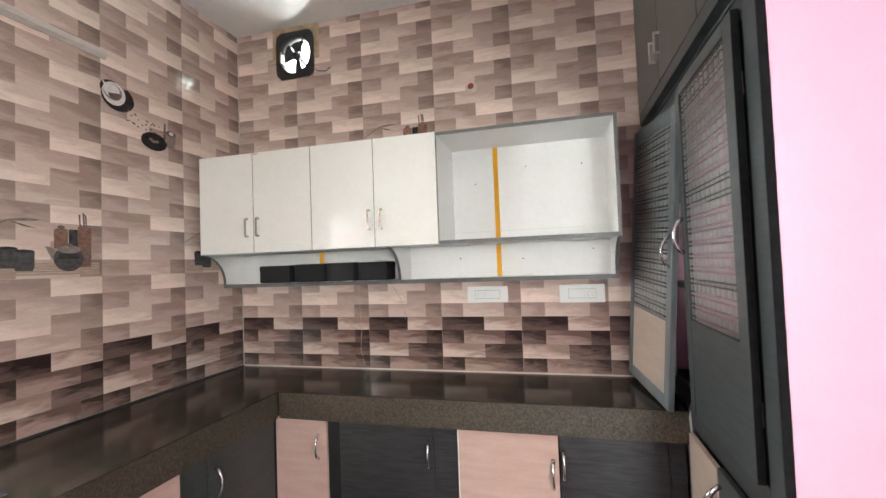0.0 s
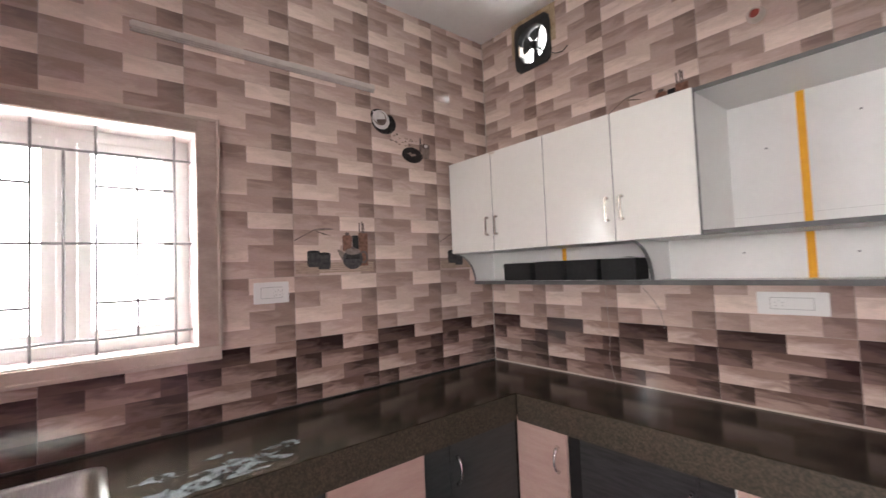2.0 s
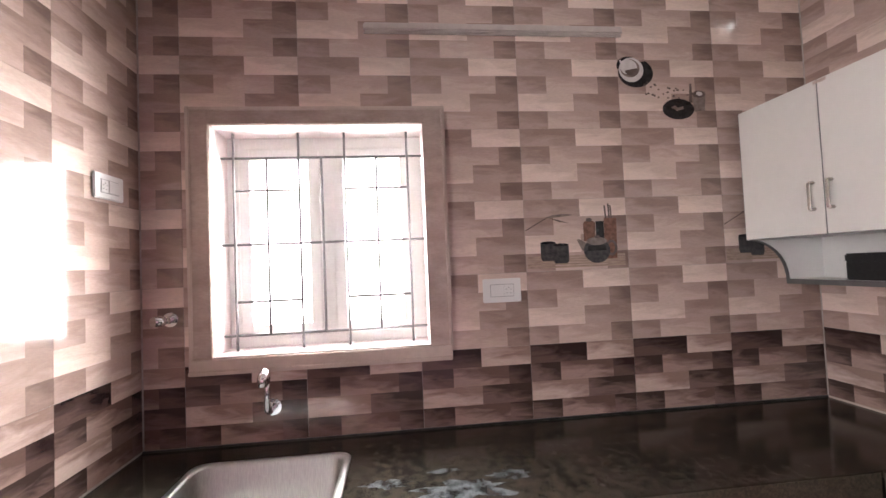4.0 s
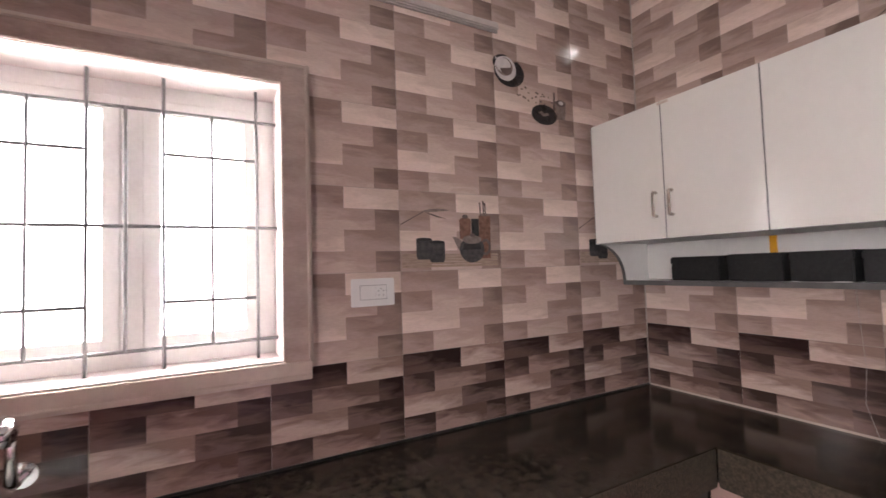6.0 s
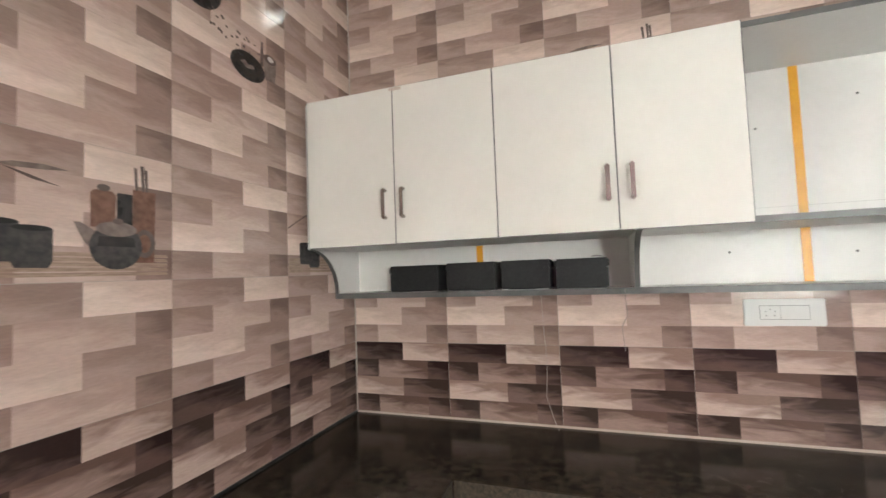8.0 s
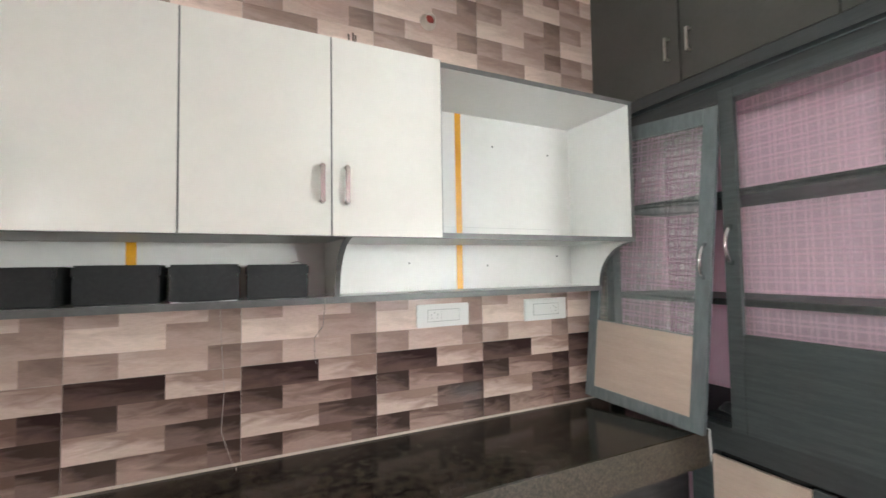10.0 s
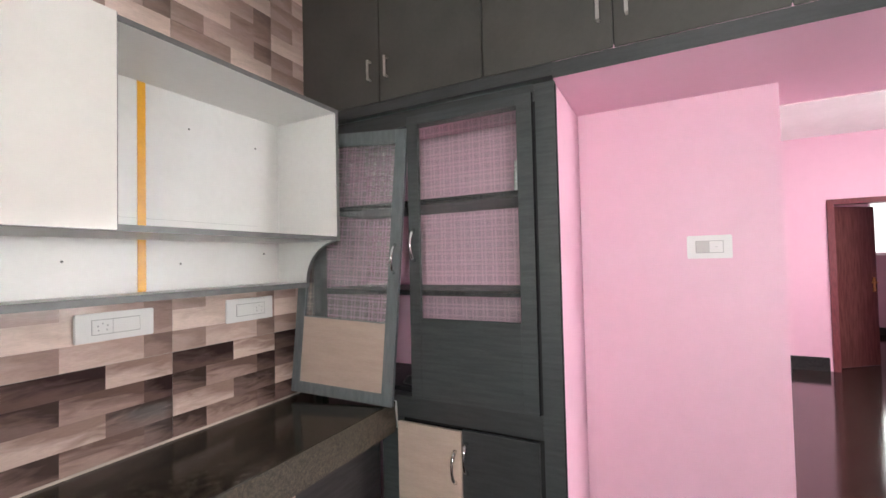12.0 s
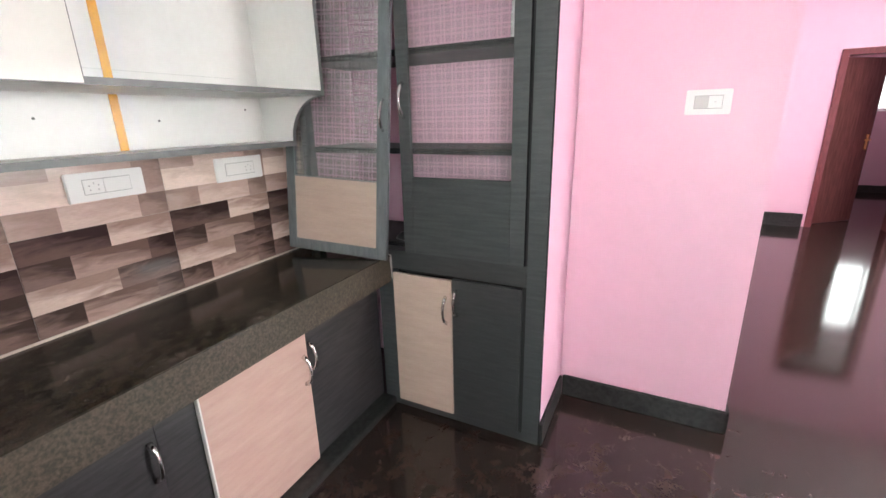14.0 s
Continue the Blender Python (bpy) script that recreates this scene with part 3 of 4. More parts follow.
part("spout", tube(bmesh.new(), [(WEST + 0.079, 0.248, 1.06), (WEST + 0.085, 0.248, 1.088), (WEST + 0.102, 0.247, 1.101), (WEST + 0.120, 0.246, 1.090), (WEST + 0.126, 0.246, 1.060)], [0.0105, 0.016, 0.019, 0.019, 0.015]), CHROME, tap)
valve = thing("angle_valve", (WEST, -0.117, 1.306), "chrome angle valve on the tiled wall", "valve")
part("flange", disc(bmesh.new(), (WEST + 0.001, -0.117, 1.306), (1, 0, 0), 0.027, 0.006), CHROME, valve)
part("body", tube(bmesh.new(), [(WEST + 0.006, -0.117, 1.306), (WEST + 0.045, -0.117, 1.306), (WEST + 0.05, -0.117, 1.306)], [0.014, 0.014, 0.01]), CHROME, valve)
part("knob", tube(bmesh.new(), [(WEST + 0.045, -0.117, 1.306), (WEST + 0.06, -0.125, 1.307), (WEST + 0.085, -0.138, 1.308)], [0.014, 0.021, 0.018]), CHROME, valve)


# ---- handles ----
def bow_handle(parent, x, z0, z1, y, along="y", out=0.034):
    """A chrome strap bent outwards, standing upright on a door."""
    bm = bmesh.new()
    pts = []
    for k in range(9):
        f = k / 8
        o = out * math.sin(math.pi * f) ** 0.6
        p = (x, y - o, z0 + f * (z1 - z0)) if along == "y" else (y - o, x, z0 + f * (z1 - z0)) if along == "-x" else (y + o, x, z0 + f * (z1 - z0))
        pts.append(p)
    tube(bm, pts, [0.009, 0.008, 0.0065, 0.006, 0.006, 0.006, 0.0065, 0.008, 0.009], 8)
    return part("handle", bm, CHROME, parent, "chrome bow handle")


def strap_handle(parent, x, z0, z1, y):
    """A flat nickel bridge handle with two feet."""
    bm = boxes((x - 0.0065, x + 0.0065, y - 0.027, y - 0.0225, z0 + 0.006, z1 - 0.006), bevel=0.0015)
    for z in (z0, z1 - 0.012):
        box(bm, x - 0.0075, x + 0.0075, y - 0.026, y - 0.0002, z, z + 0.012, bevel=0.004)
    return part("handle", bm, NICKEL, parent, "brushed nickel bridge handle")


# ---- base cabinets ----
FRONT_Y, FRONT_X, TOP = 2.206, -1.340, APRON - 0.001
base_n = thing("base_cabinet", (-0.4, 2.4, 0), "run of charcoal and beech laminate cupboards under the worktop", "cabinet")
part("carcass", boxes((-1.338, PANTRY - 0.004, FRONT_Y + 0.02, NORTH - 0.003, 0.045, TOP)), DARK_VOID, base_n)
part("plinth", boxes((-1.30, PANTRY - 0.004, 2.135, FRONT_Y + 0.02, 0, 0.044), bevel=0.004), SKIRTING, base_n, "low black granite kerb at the floor")
for x0, x1 in ((-0.482, -0.361), (0.536, PANTRY - 0.004)):
    part("frame_post", boxes((x0 + 0.001, x1 - 0.001, FRONT_Y + 0.004, FRONT_Y + 0.02, 0.045, TOP), bevel=0.001), CHARCOAL_BROWN, base_n)
for x0, x1, m, hx, za, zb, proud, lab in ((-1.336, -1.040, BEECH, -1.088, 0.464, 0.582, 0.0, "pinkish beech laminate door"), (-0.970, -0.482, CHARCOAL_BROWN, -0.503, 0.462, 0.588, 0.0, "dark charcoal laminate door"),
                                       (-0.360, 0.091, BEECH, 0.066, 0.428, 0.553, 0.012, "pinkish beech laminate door standing slightly open"), (0.094, 0.535, CHARCOAL_BROWN, 0.112, 0.462, 0.590, 0.0, "dark charcoal laminate door")):
    door = part("door", boxes((x0 + 0.0015, x1 - 0.0015, FRONT_Y - proud, FRONT_Y - proud + 0.018, 0.052, 0.655 + 0.02), bevel=0.0015), m, base_n, lab)
    bow_handle(door, hx, za, zb, FRONT_Y - proud)
    if proud:
        part("edge_band", boxes((x0 + 0.0002, x0 + 0.0055, FRONT_Y - proud - 0.0006, FRONT_Y - proud + 0.0175, 0.054, 0.672)), SWITCH, door, "white edge band")
base_w = thing("base_cabinet", (-1.6, 1.0, 0), "run of charcoal and beech laminate cupboards under the sink worktop", "cabinet")
part("carcass", block(WEST + 0.003, FRONT_X - 0.02, SOUTH + 0.003, NORTH - 0.003, 0.045, TOP, [(-9, 9, 0.0, 0.58, 0.55, 2)]), DARK_VOID, base_w)
part("plinth", boxes((FRONT_X - 0.02, -1.27, SOUTH + 0.003, 2.134, 0, 0.044), bevel=0.004), SKIRTING, base_w, "low black granite kerb at the floor")
for ya, yb in ((1.622, 1.760), (0.62, 0.70), (1.165, 1.175)):
    part("frame_post", boxes((FRONT_X - 0.02, FRONT_X - 0.004, ya + 0.001, yb - 0.001, 0.045, TOP), bevel=0.001), CHARCOAL, base_w)
for ya, yb, m, hy, lab in ((1.176, 1.620, BEECH, 1.22, "pinkish beech laminate door"), (1.762, 2.200, CHARCOAL, 1.80, "dark charcoal laminate door"), (0.702, 1.164, CHARCOAL, 1.12, "dark charcoal laminate door"),
                           (SOUTH + 0.02, 0.618, CHARCOAL, 0.57, "dark charcoal laminate door")):
    door = part("door", boxes((FRONT_X - 0.018, FRONT_X, ya + 0.0015, yb - 0.0015, 0.052, 0.675), bevel=0.0015), m, base_w, lab)
    bow_handle(door, hy, 0.46, 0.585, FRONT_X, "x")

# ---- wall cabinet ----
FACE, CARC, SHELF_Y = 2.235, 2.254, 2.430
CZ0, CZ1, XL, XM, XR = 1.520, 2.070, -1.838, -0.427, 0.403
T = 0.016
cab = thing("wall_cabinet", (-0.7, NORTH, 1.325), "white gloss wall cabinet, grey edging, four doors, open end bay", "cabinet")
part("carcass", boxes((XL, XR - T, CARC + 0.001, NORTH - 0.001, CZ1 - T, CZ1 - 0.001), (XL, XR - T, CARC + 0.001, NORTH - 0.001, CZ0 + 0.002, CZ0 + T),
     (XM - T, XM, CARC + 0.001, NORTH - 0.012, CZ0 + T, CZ1 - T)), WHITE_BACK, cab)
part("back_panel", boxes((XL + 0.002, XR - T, NORTH - 0.012, NORTH - 0.001, CZ0 + T, CZ1 - T)), WHITE_BACK, cab, "white back board")
part("back_panel", boxes((XL + 0.002, XR - T, NORTH - 0.011, NORTH - 0.0005, 1.346, CZ0 + 0.001)), WHITE_BACK, cab, "white back board")
part("board_seam", boxes((XM + 0.002, XR - 0.13, NORTH - 0.0126, NORTH - 0.012, 1.592, 1.5935)), SWITCH_GREY, cab)
part("edge_band", boxes((XM - T, XR, CARC - 0.001, CARC + 0.001, CZ1 - T, CZ1), (XM - T, XR, CARC - 0.0012, CARC + 0.001, CZ0, CZ0 + T + 0.002), (XR - T, XR, CARC - 0.0011, CARC + 0.001, CZ0 + T + 0.002, CZ1 - T)), GREY_EDGE, cab, "grey edge band")
part("shelf", boxes((XL, XR - T, SHELF_Y + 0.001, NORTH - 0.0005, 1.328, 1.346)), WHITE_BACK, cab, "narrow white shelf")
part("shelf_edge", boxes((XL, XR, SHELF_Y - 0.001, SHELF_Y + 0.001, 1.326, 1.347), (XL, XR - 0.001, SHELF_Y + 0.001, NORTH - 0.001, 1.3255, 1.328)), GREY_EDGE, cab, "grey edge band")


def bracket(x0, x1, full):
    """A side panel whose front is cut in a hollow curve below the cabinet."""
    out = [(NORTH - 0.0008, 1.329), (SHELF_Y, 1.329)]
    for k in range(13):
        an = radians(90 * k / 12)
        out.append((SHELF_Y - (SHELF_Y - CARC) * (1 - math.cos(an)), 1.347 + (CZ0 - 1.347) * math.sin(an)))
    if full:
        out += [(CARC, CZ1), (NORTH - 0.0008, CZ1)]
    else:
        out += [(NORTH - 0.0008, CZ0)]
    return prism(bmesh.new(), out, lambda u, v, w: Vector((x0 + w, u, v)), x1 - x0)


def curve_band(x0, x1):
    """The grey edging on a bracket's hollow curve."""
    bm, pairs = bmesh.new(), []
    for k in range(13):
        an = radians(90 * k / 12)
        y, z = SHELF_Y - (SHELF_Y - CARC) * (1 - math.cos(an)), 1.347 + (CZ0 - 1.347) * math.sin(an)
        pairs.append([bm.verts.new((x, y - 0.0012, z - 0.0012)) for x in (x0, x1)] + [bm.verts.new((x, y + 0.001, z + 0.001)) for x in (x1, x0)])
    for p, q in zip(pairs, pairs[1:]):
        for k in range(4):
            bm.faces.new((p[k], q[k], q[(k + 1) % 4], p[(k + 1) % 4]))
    bm.faces.new(pairs[0]), bm.faces.new(pairs[-1][::-1])
    bmesh.ops.recalc_face_normals(bm, faces=bm.faces)
    return bm


part("side_panel", bracket(XR - T, XR - 0.0015, True), WHITE_BACK, cab, "white end panel with a curved foot")
part("outer_lining", bracket(XR - 0.0015, XR, True), GREY_EDGE, cab, "grey outer face of the end panel")
part("side_panel", bracket(XL, XL + T, True), WHITE_BACK, cab, "white end panel with a curved foot")
part("middle_bracket", bracket(-0.712, -0.696, False), WHITE_BACK, cab, "white middle panel with a curved grey front")
for x0, x1 in ((XR - T, XR), (XL, XL + T), (-0.7122, -0.6958)):
    part("edge_band", curve_band(x0, x1), GREY_EDGE, cab, "grey edge band")
for x0, x1, hx in ((-1.821, -1.467, -1.501), (-1.467, -1.113, -1.433), (-1.113, -0.757, -0.784), (-0.757, -0.426, -0.718)):
    door = part("door", boxes((x0 + 0.002, x1 - 0.002, FACE, FACE + 0.018, CZ0 + 0.002, CZ1 - 0.002), bevel=0.0015), WHITE_LAM, cab, "white gloss laminate door")
    part("edge_band", boxes((x0 + 0.0003, x0 + 0.002, FACE + 0.001, FACE + 0.018, CZ0 + 0.003, CZ1 - 0.003), (x1 - 0.002, x1 - 0.0003, FACE + 0.001, FACE + 0.018, CZ0 + 0.003, CZ1 - 0.003),
         (x0 + 0.002, x1 - 0.002, FACE + 0.001, FACE + 0.018, CZ0 + 0.0005, CZ0 + 0.002)), GREY_EDGE, door, "grey edge band")
    strap_handle(door, hx, 1.606, 1.712, FACE)
for x, za, zb in ((-0.185, 1.3465, CZ0), (-0.185, CZ0 + T + 0.001, CZ1 - T), (-1.267, 1.3465, CZ0)):
    part("tape", boxes((x - 0.013, x + 0.013, NORTH - 0.0135, NORTH - 0.0121, za, zb)), TAPE, cab, "strip of yellow tape")
for x, z in ((-0.022, 1.935), (0.267, 1.926), (-0.30, 1.86), (-0.056, 1.438), (0.305, 1.475), (-0.40, 1.45)):
    part("screw", disc(bmesh.new(), (x, NORTH - 0.0121, z), (0, -1, 0), 0.004, 0.0015, 10), GREY_EDGE, cab)
part("hinge_tab", boxes((-1.478, -1.432, FACE - 0.0015, FACE - 0.0002, CZ1 - 0.016, CZ1 - 0.006)), TRIM, cab, "torn label at the door top")

# ---- black boxes on the shelf ----
for k, (x0, x1, h, dy) in enumerate(((-1.60, -1.392, 0.101, 0.012), (-1.367, -1.173, 0.104, 0.015), (-1.157, -0.978, 0.104, 0.010), (-0.964, -0.786, 0.102, 0.016))):
    ya, yb, zb = SHELF_Y + dy, NORTH - 0.02, 1.3472
    bx = thing("storage_box", ((x0 + x1) / 2, (ya + yb) / 2, zb), "black textured box with a lid on the cabinet shelf", "box", "row of black boxes on the shelf")
    part("body", boxes((x0 + 0.003, x1 - 0.003, ya + 0.003, yb - 0.003, zb, zb + h - 0.03), bevel=0.004), BLACK_BOX, bx)
    part("lid", boxes((x0, x1, ya, yb, zb + h - 0.034, zb + h), bevel=0.006), BLACK_BOX, bx)
for x0, x1 in ((-1.150, -1.128), (-1.03, -0.985)):
    slip = boxes((x0, x1, SHELF_Y + 0.0015, SHELF_Y + 0.0095, 1.3471, 1.3492), bevel=0.0004)
    tagged(new("paper_slip", finish("paper_slip", slip, SWITCH)), "small folded white paper slip on the shelf beside a box", "paper")
bm = bmesh.new()
tube(bm, [(-0.80, 2.50, 1.4505), (-0.81, 2.47, 1.455), (-0.82, 2.44, 1.457), (-0.84, 2.43, 1.4535)], 0.0016, 6)
tagged(new("loose_wire", finish("loose_wire", bm, WIRE)), "thin grey wire lying over a black box", "wire")
bm = bmesh.new()
tube(bm, [(-0.742, SHELF_Y - 0.004, 1.3475), (-0.744, SHELF_Y - 0.006, 1.31), (-0.735, 2.50, 1.25), (-0.75, 2.585, 1.20), (-0.745, 2.6055, 1.14), (-0.742, 2.6055, 1.11)], 0.0010, 6)
tagged(new("hanging_wire", finish("hanging_wire", bm, WIRE)), "thin wire hanging from the shelf down the tiles", "wire")
bm = bmesh.new()
tube(bm, [(-1.035, 2.6065, 1.325), (-1.03, 2.606, 1.20), (-1.022, 2.605, 1.05), (-1.03, 2.604, 0.93), (-1.0, 2.59, 0.84), (-0.985, 2.57, 0.8195)], 0.0008, 6)
tagged(new("hanging_wire", finish("hanging_wire", bm, WIRE_PALE)), "thin pale wire running down the tiles to the worktop", "wire")

# ---- pantry cupboard ----
pan = thing("pantry_cupboard", (PANTRY, 2.0, 0), "tall charcoal laminate pantry cupboard with glazed and solid doors", "cupboard")
PY0, PY1, PZ1 = 1.394, NORTH - 0.001, SOFFIT + 0.010
DY0, DY1, DZ0, DZ1 = 1.477, 2.026, 0.848, 2.052
part("frame_post", boxes((PANTRY, 0.6225, PY0, DY0 - 0.008, 0, PZ1), bevel=0.002), CHARCOAL_UP, pan)
part("frame_post", boxes((PANTRY + 0.012, PANTRY + 0.06, 2.565, PY1, COUNTER + 0.002, PZ1), bevel=0.002), CHARCOAL_UP, pan)
part("edge_band", boxes((PANTRY + 0.001, 0.6225, PY0 - 0.0022, PY0 - 0.0002, 0.0005, PZ1 - 0.013)), EDGE_BLACK, pan, "black edge band")
part("top_rail", boxes((PANTRY + 0.001, PANTRY + 0.06, DY0 - 0.0075, 2.564, 2.022, PZ1), bevel=0.002), CHARCOAL, pan)
part("middle_rail", boxes((PANTRY + 0.001, PANTRY + 0.06, DY0 - 0.0075, 2.564, 0.752, DZ0 - 0.004), bevel=0.002), CHARCOAL, pan)
part("bottom_rail", boxes((PANTRY + 0.002, PANTRY + 0.06, DY0 - 0.0075, 2.115, 0.0, 0.044), bevel=0.002), CHARCOAL, pan)
part("frame_post", boxes((PANTRY + 0.0015, PANTRY + 0.06, 2.114, 2.20, 0.0, 0.751), bevel=0.002), CHARCOAL_UP, pan)
part("lower_back", boxes((PANTRY + 0.05, PANTRY + 0.065, DY0, 2.113, 0.045, 0.75)), DARK_VOID, pan)
for z in (0.835, 1.272, 1.676):
    part("shelf", boxes((PANTRY + 0.065, PINK_X - 0.001, 1.504, NORTH - 0.001, z + 0.003, z + 0.028), bevel=0.003), BLACK_STONE, pan, "black stone shelf")
part("inner_lining", boxes((PANTRY + 0.066, PINK_X - 0.001, 1.5005, 1.5035, 0.863, PZ1)), PINK, pan, "pink painted inside wall")
part("inner_lining", boxes((PANTRY + 0.066, PINK_X - 0.001, NORTH - 0.0012, NORTH - 0.0002, 0.863, PZ1)), PINK, pan, "pink painted inside wall")
bm = tube(bmesh.new(), [(PANTRY - 0.004, DY0, SOFFIT + 0.012), (PANTRY - 0.004, 2.0, SOFFIT + 0.0125), (PANTRY - 0.004, 2.56, SOFFIT + 0.012)], 0.004, 6)
part("sealant_bead", bm, SLATE_FRAME, pan, "smeared pale sealant under the loft")
S, DX = 0.060, PANTRY - 0.024
door = part("glazed_door", boxes((DX, PANTRY - 0.004, DY0, DY0 + S, DZ0, DZ1), (DX, PANTRY - 0.004, DY1 - S + 0.008, DY1, DZ0, DZ1), (DX + 0.0005, PANTRY - 0.0045, DY0 + S, DY1 - S + 0.008, DZ1 - 0.040, DZ1),
            (DX + 0.0015, PANTRY - 0.0045, DY0 + S, DY1 - S + 0.008, DZ0, 1.186), bevel=0.0015), CHARCOAL_UP, pan, "charcoal framed door with plaid glass")
part("pane", boxes((DX + 0.008, DX + 0.012, DY0 + S - 0.005, DY1 - S + 0.013, 1.182, DZ1 - 0.036)), PLAID, door, "frosted plaid glass", shadow=False)
part("edge_band", boxes((DX + 0.001, PANTRY - 0.004, DY0 - 0.0018, DY0 - 0.0002, DZ0 + 0.001, DZ1 - 0.001)), EDGE_BLACK, door, "black edge band on the hinge side")
for z in (1.02, 1.86):
    part("hinge", boxes((PANTRY - 0.0038, PANTRY - 0.0002, DY0 + 0.004, DY0 + 0.05, z - 0.03, z + 0.03)), SATIN, door)
bow_handle(door, 2.000, 1.430, 1.562, DX, "-x")
# dark strips painting the shade in the gap beside the pantry doors
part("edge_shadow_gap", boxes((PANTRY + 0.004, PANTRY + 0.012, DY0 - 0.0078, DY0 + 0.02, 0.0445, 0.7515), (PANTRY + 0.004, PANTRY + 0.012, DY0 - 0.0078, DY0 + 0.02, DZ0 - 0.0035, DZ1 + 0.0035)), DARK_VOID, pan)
low = part("door", boxes((PANTRY - 0.018, PANTRY, 1.802, 2.104, 0.048, 0.738), bevel=0.0015), CREAM, pan, "cream oak laminate door")
bow_handle(low, 1.830, 0.530, 0.660, PANTRY - 0.018, "-x")
low = part("door", boxes((PANTRY - 0.016, PANTRY + 0.001, 1.484, 1.799, 0.048, 0.746), bevel=0.0015), CHARCOAL, pan, "charcoal laminate door")
bow_handle(low, 1.779, 0.577, 0.697, PANTRY - 0.016, "-x")

# ---- unhung door leaning on the worktop against the pantry ----
foot, across = Vector((0.512, 2.086, COUNTER + 0.0015)), Vector((0.447 - 0.512, 2.597 - 2.086, 0.029)).normalized()
rise = Vector((0.585, 2.030, 2.02)) - foot
rise = (rise - across * rise.dot(across)).normalized()
lean = Matrix((across.cross(rise), across, rise)).transposed().to_4x4()
lean = Matrix.Translation(foot) @ lean
loose = new("loose_door")
ORIGIN[loose] = Vector((0, 0, 0))
tagged(loose, "unhung slate-framed cupboard door with plaid glass, leaning on the worktop", "door")
W, HH, ST, SW = 0.515, 1.190, 0.052, 0.043
part("door_frame", boxes((0, 0.022, 0, ST, 0, HH), (0, 0.022, W - SW, W, 0, HH), (0.0005, 0.0215, ST, W - SW, 0, 0.050), (0.0005, 0.0215, ST, W - SW, HH - 0.06, HH), bevel=0.0015), SLATE_FRAME, loose)
part("panel", boxes((0.004, 0.016, ST - 0.004, W - SW + 0.004, 0.048, 0.343)), CREAM, loose, "cream oak laminate panel")
part("panel_bead", boxes((0.0035, 0.012, ST - 0.002, W - SW + 0.002, 0.3432, 0.3472)), SLATE_FRAME, loose)
part("pane", boxes((0.006, 0.010, ST - 0.004, W - SW + 0.004, 0.3475, HH - 0.058)), PLAID_DUSTY, loose, "dusty frosted plaid glass", shadow=False)
bm = bmesh.new()
tube(bm, [(-0.034 * math.sin(math.pi * k / 8) ** 0.6, 0.024, 0.56 + 0.125 * k / 8) for k in range(9)], 0.0065, 8)
part("handle", bm, CHROME, loose, "chrome bow handle")
loose.matrix_world = lean

# ---- small things in and beside the pantry ----
bm = bmesh.new()
tube(bm, [(PANTRY + 0.10, 2.03, 0.866), (PANTRY + 0.10, 2.055, 0.885), (PANTRY + 0.095, 2.085, 0.888), (PANTRY + 0.10, 2.12, 0.884), (PANTRY + 0.10, 2.145, 0.868)], [0.004, 0.02, 0.026, 0.02, 0.005], 9)
for v in bm.verts:
    v.co += 0.006 * noise.noise_vector(v.co * 40)
    v.co.z = max(v.co.z, 0.8635)
tagged(new("crumpled_bag", finish("crumpled_bag", bm, BLACK_PLASTIC)), "crumpled black polythene lying on the pantry shelf", "bag")
bottle = thing("slim_bottle", (PANTRY + 0.12, 1.585, 1.704), "slim white bottle standing on the pantry shelf", "bottle")
part("body", tube(bmesh.new(), [(PANTRY + 0.12, 1.585, 1.7045), (PANTRY + 0.12, 1.585, 1.708), (PANTRY + 0.12, 1.585, 1.79), (PANTRY + 0.12, 1.585, 1.81)], [0.009, 0.011, 0.011, 0.007], 12), SWITCH, bottle)
part("cap", tube(bmesh.new(), [(PANTRY + 0.12, 1.585, 1.8105), (PANTRY + 0.12, 1.585, 1.835)], 0.008, 12), SWITCH, bottle)
bm = tube(bmesh.new(), [(PANTRY - 0.003, EDGE_Y - 0.003, 0.700), (PANTRY - 0.004, EDGE_Y - 0.004, 0.745), (PANTRY - 0.006, EDGE_Y - 0.003, 0.79), (PANTRY - 0.003, EDGE_Y - 0.002, 0.815), (PANTRY - 0.003, EDGE_Y + 0.03, 0.819)], [0.002, 0.004, 0.005, 0.004, 0.003], 7)
part("sealant_bead", bm, SWITCH_GREY, pan, "pale sealant smeared at the worktop's end")

# ---- loft cupboards ----
loft = thing("loft_cupboard", (LOFT, 1.2, SOFFIT), "dark grey laminate loft cupboards up to the ceiling", "cupboard")
part("bottom_rail", boxes((LOFT, LOFT + 0.06, 1.3904, NORTH - 0.001, SOFFIT + 0.011, 2.136), (LOFT, LOFT + 0.0035, SOUTH + 0.001, 1.3902, SOFFIT, 2.136), bevel=0.001), CHARCOAL, loft, "dark grey edging rail")
part("carcass", boxes((LOFT + 0.02, LOFT + 0.05, SOUTH + 0.001, NORTH - 0.001, 2.150, CEILING - 0.002)), DARK_VOID, loft)
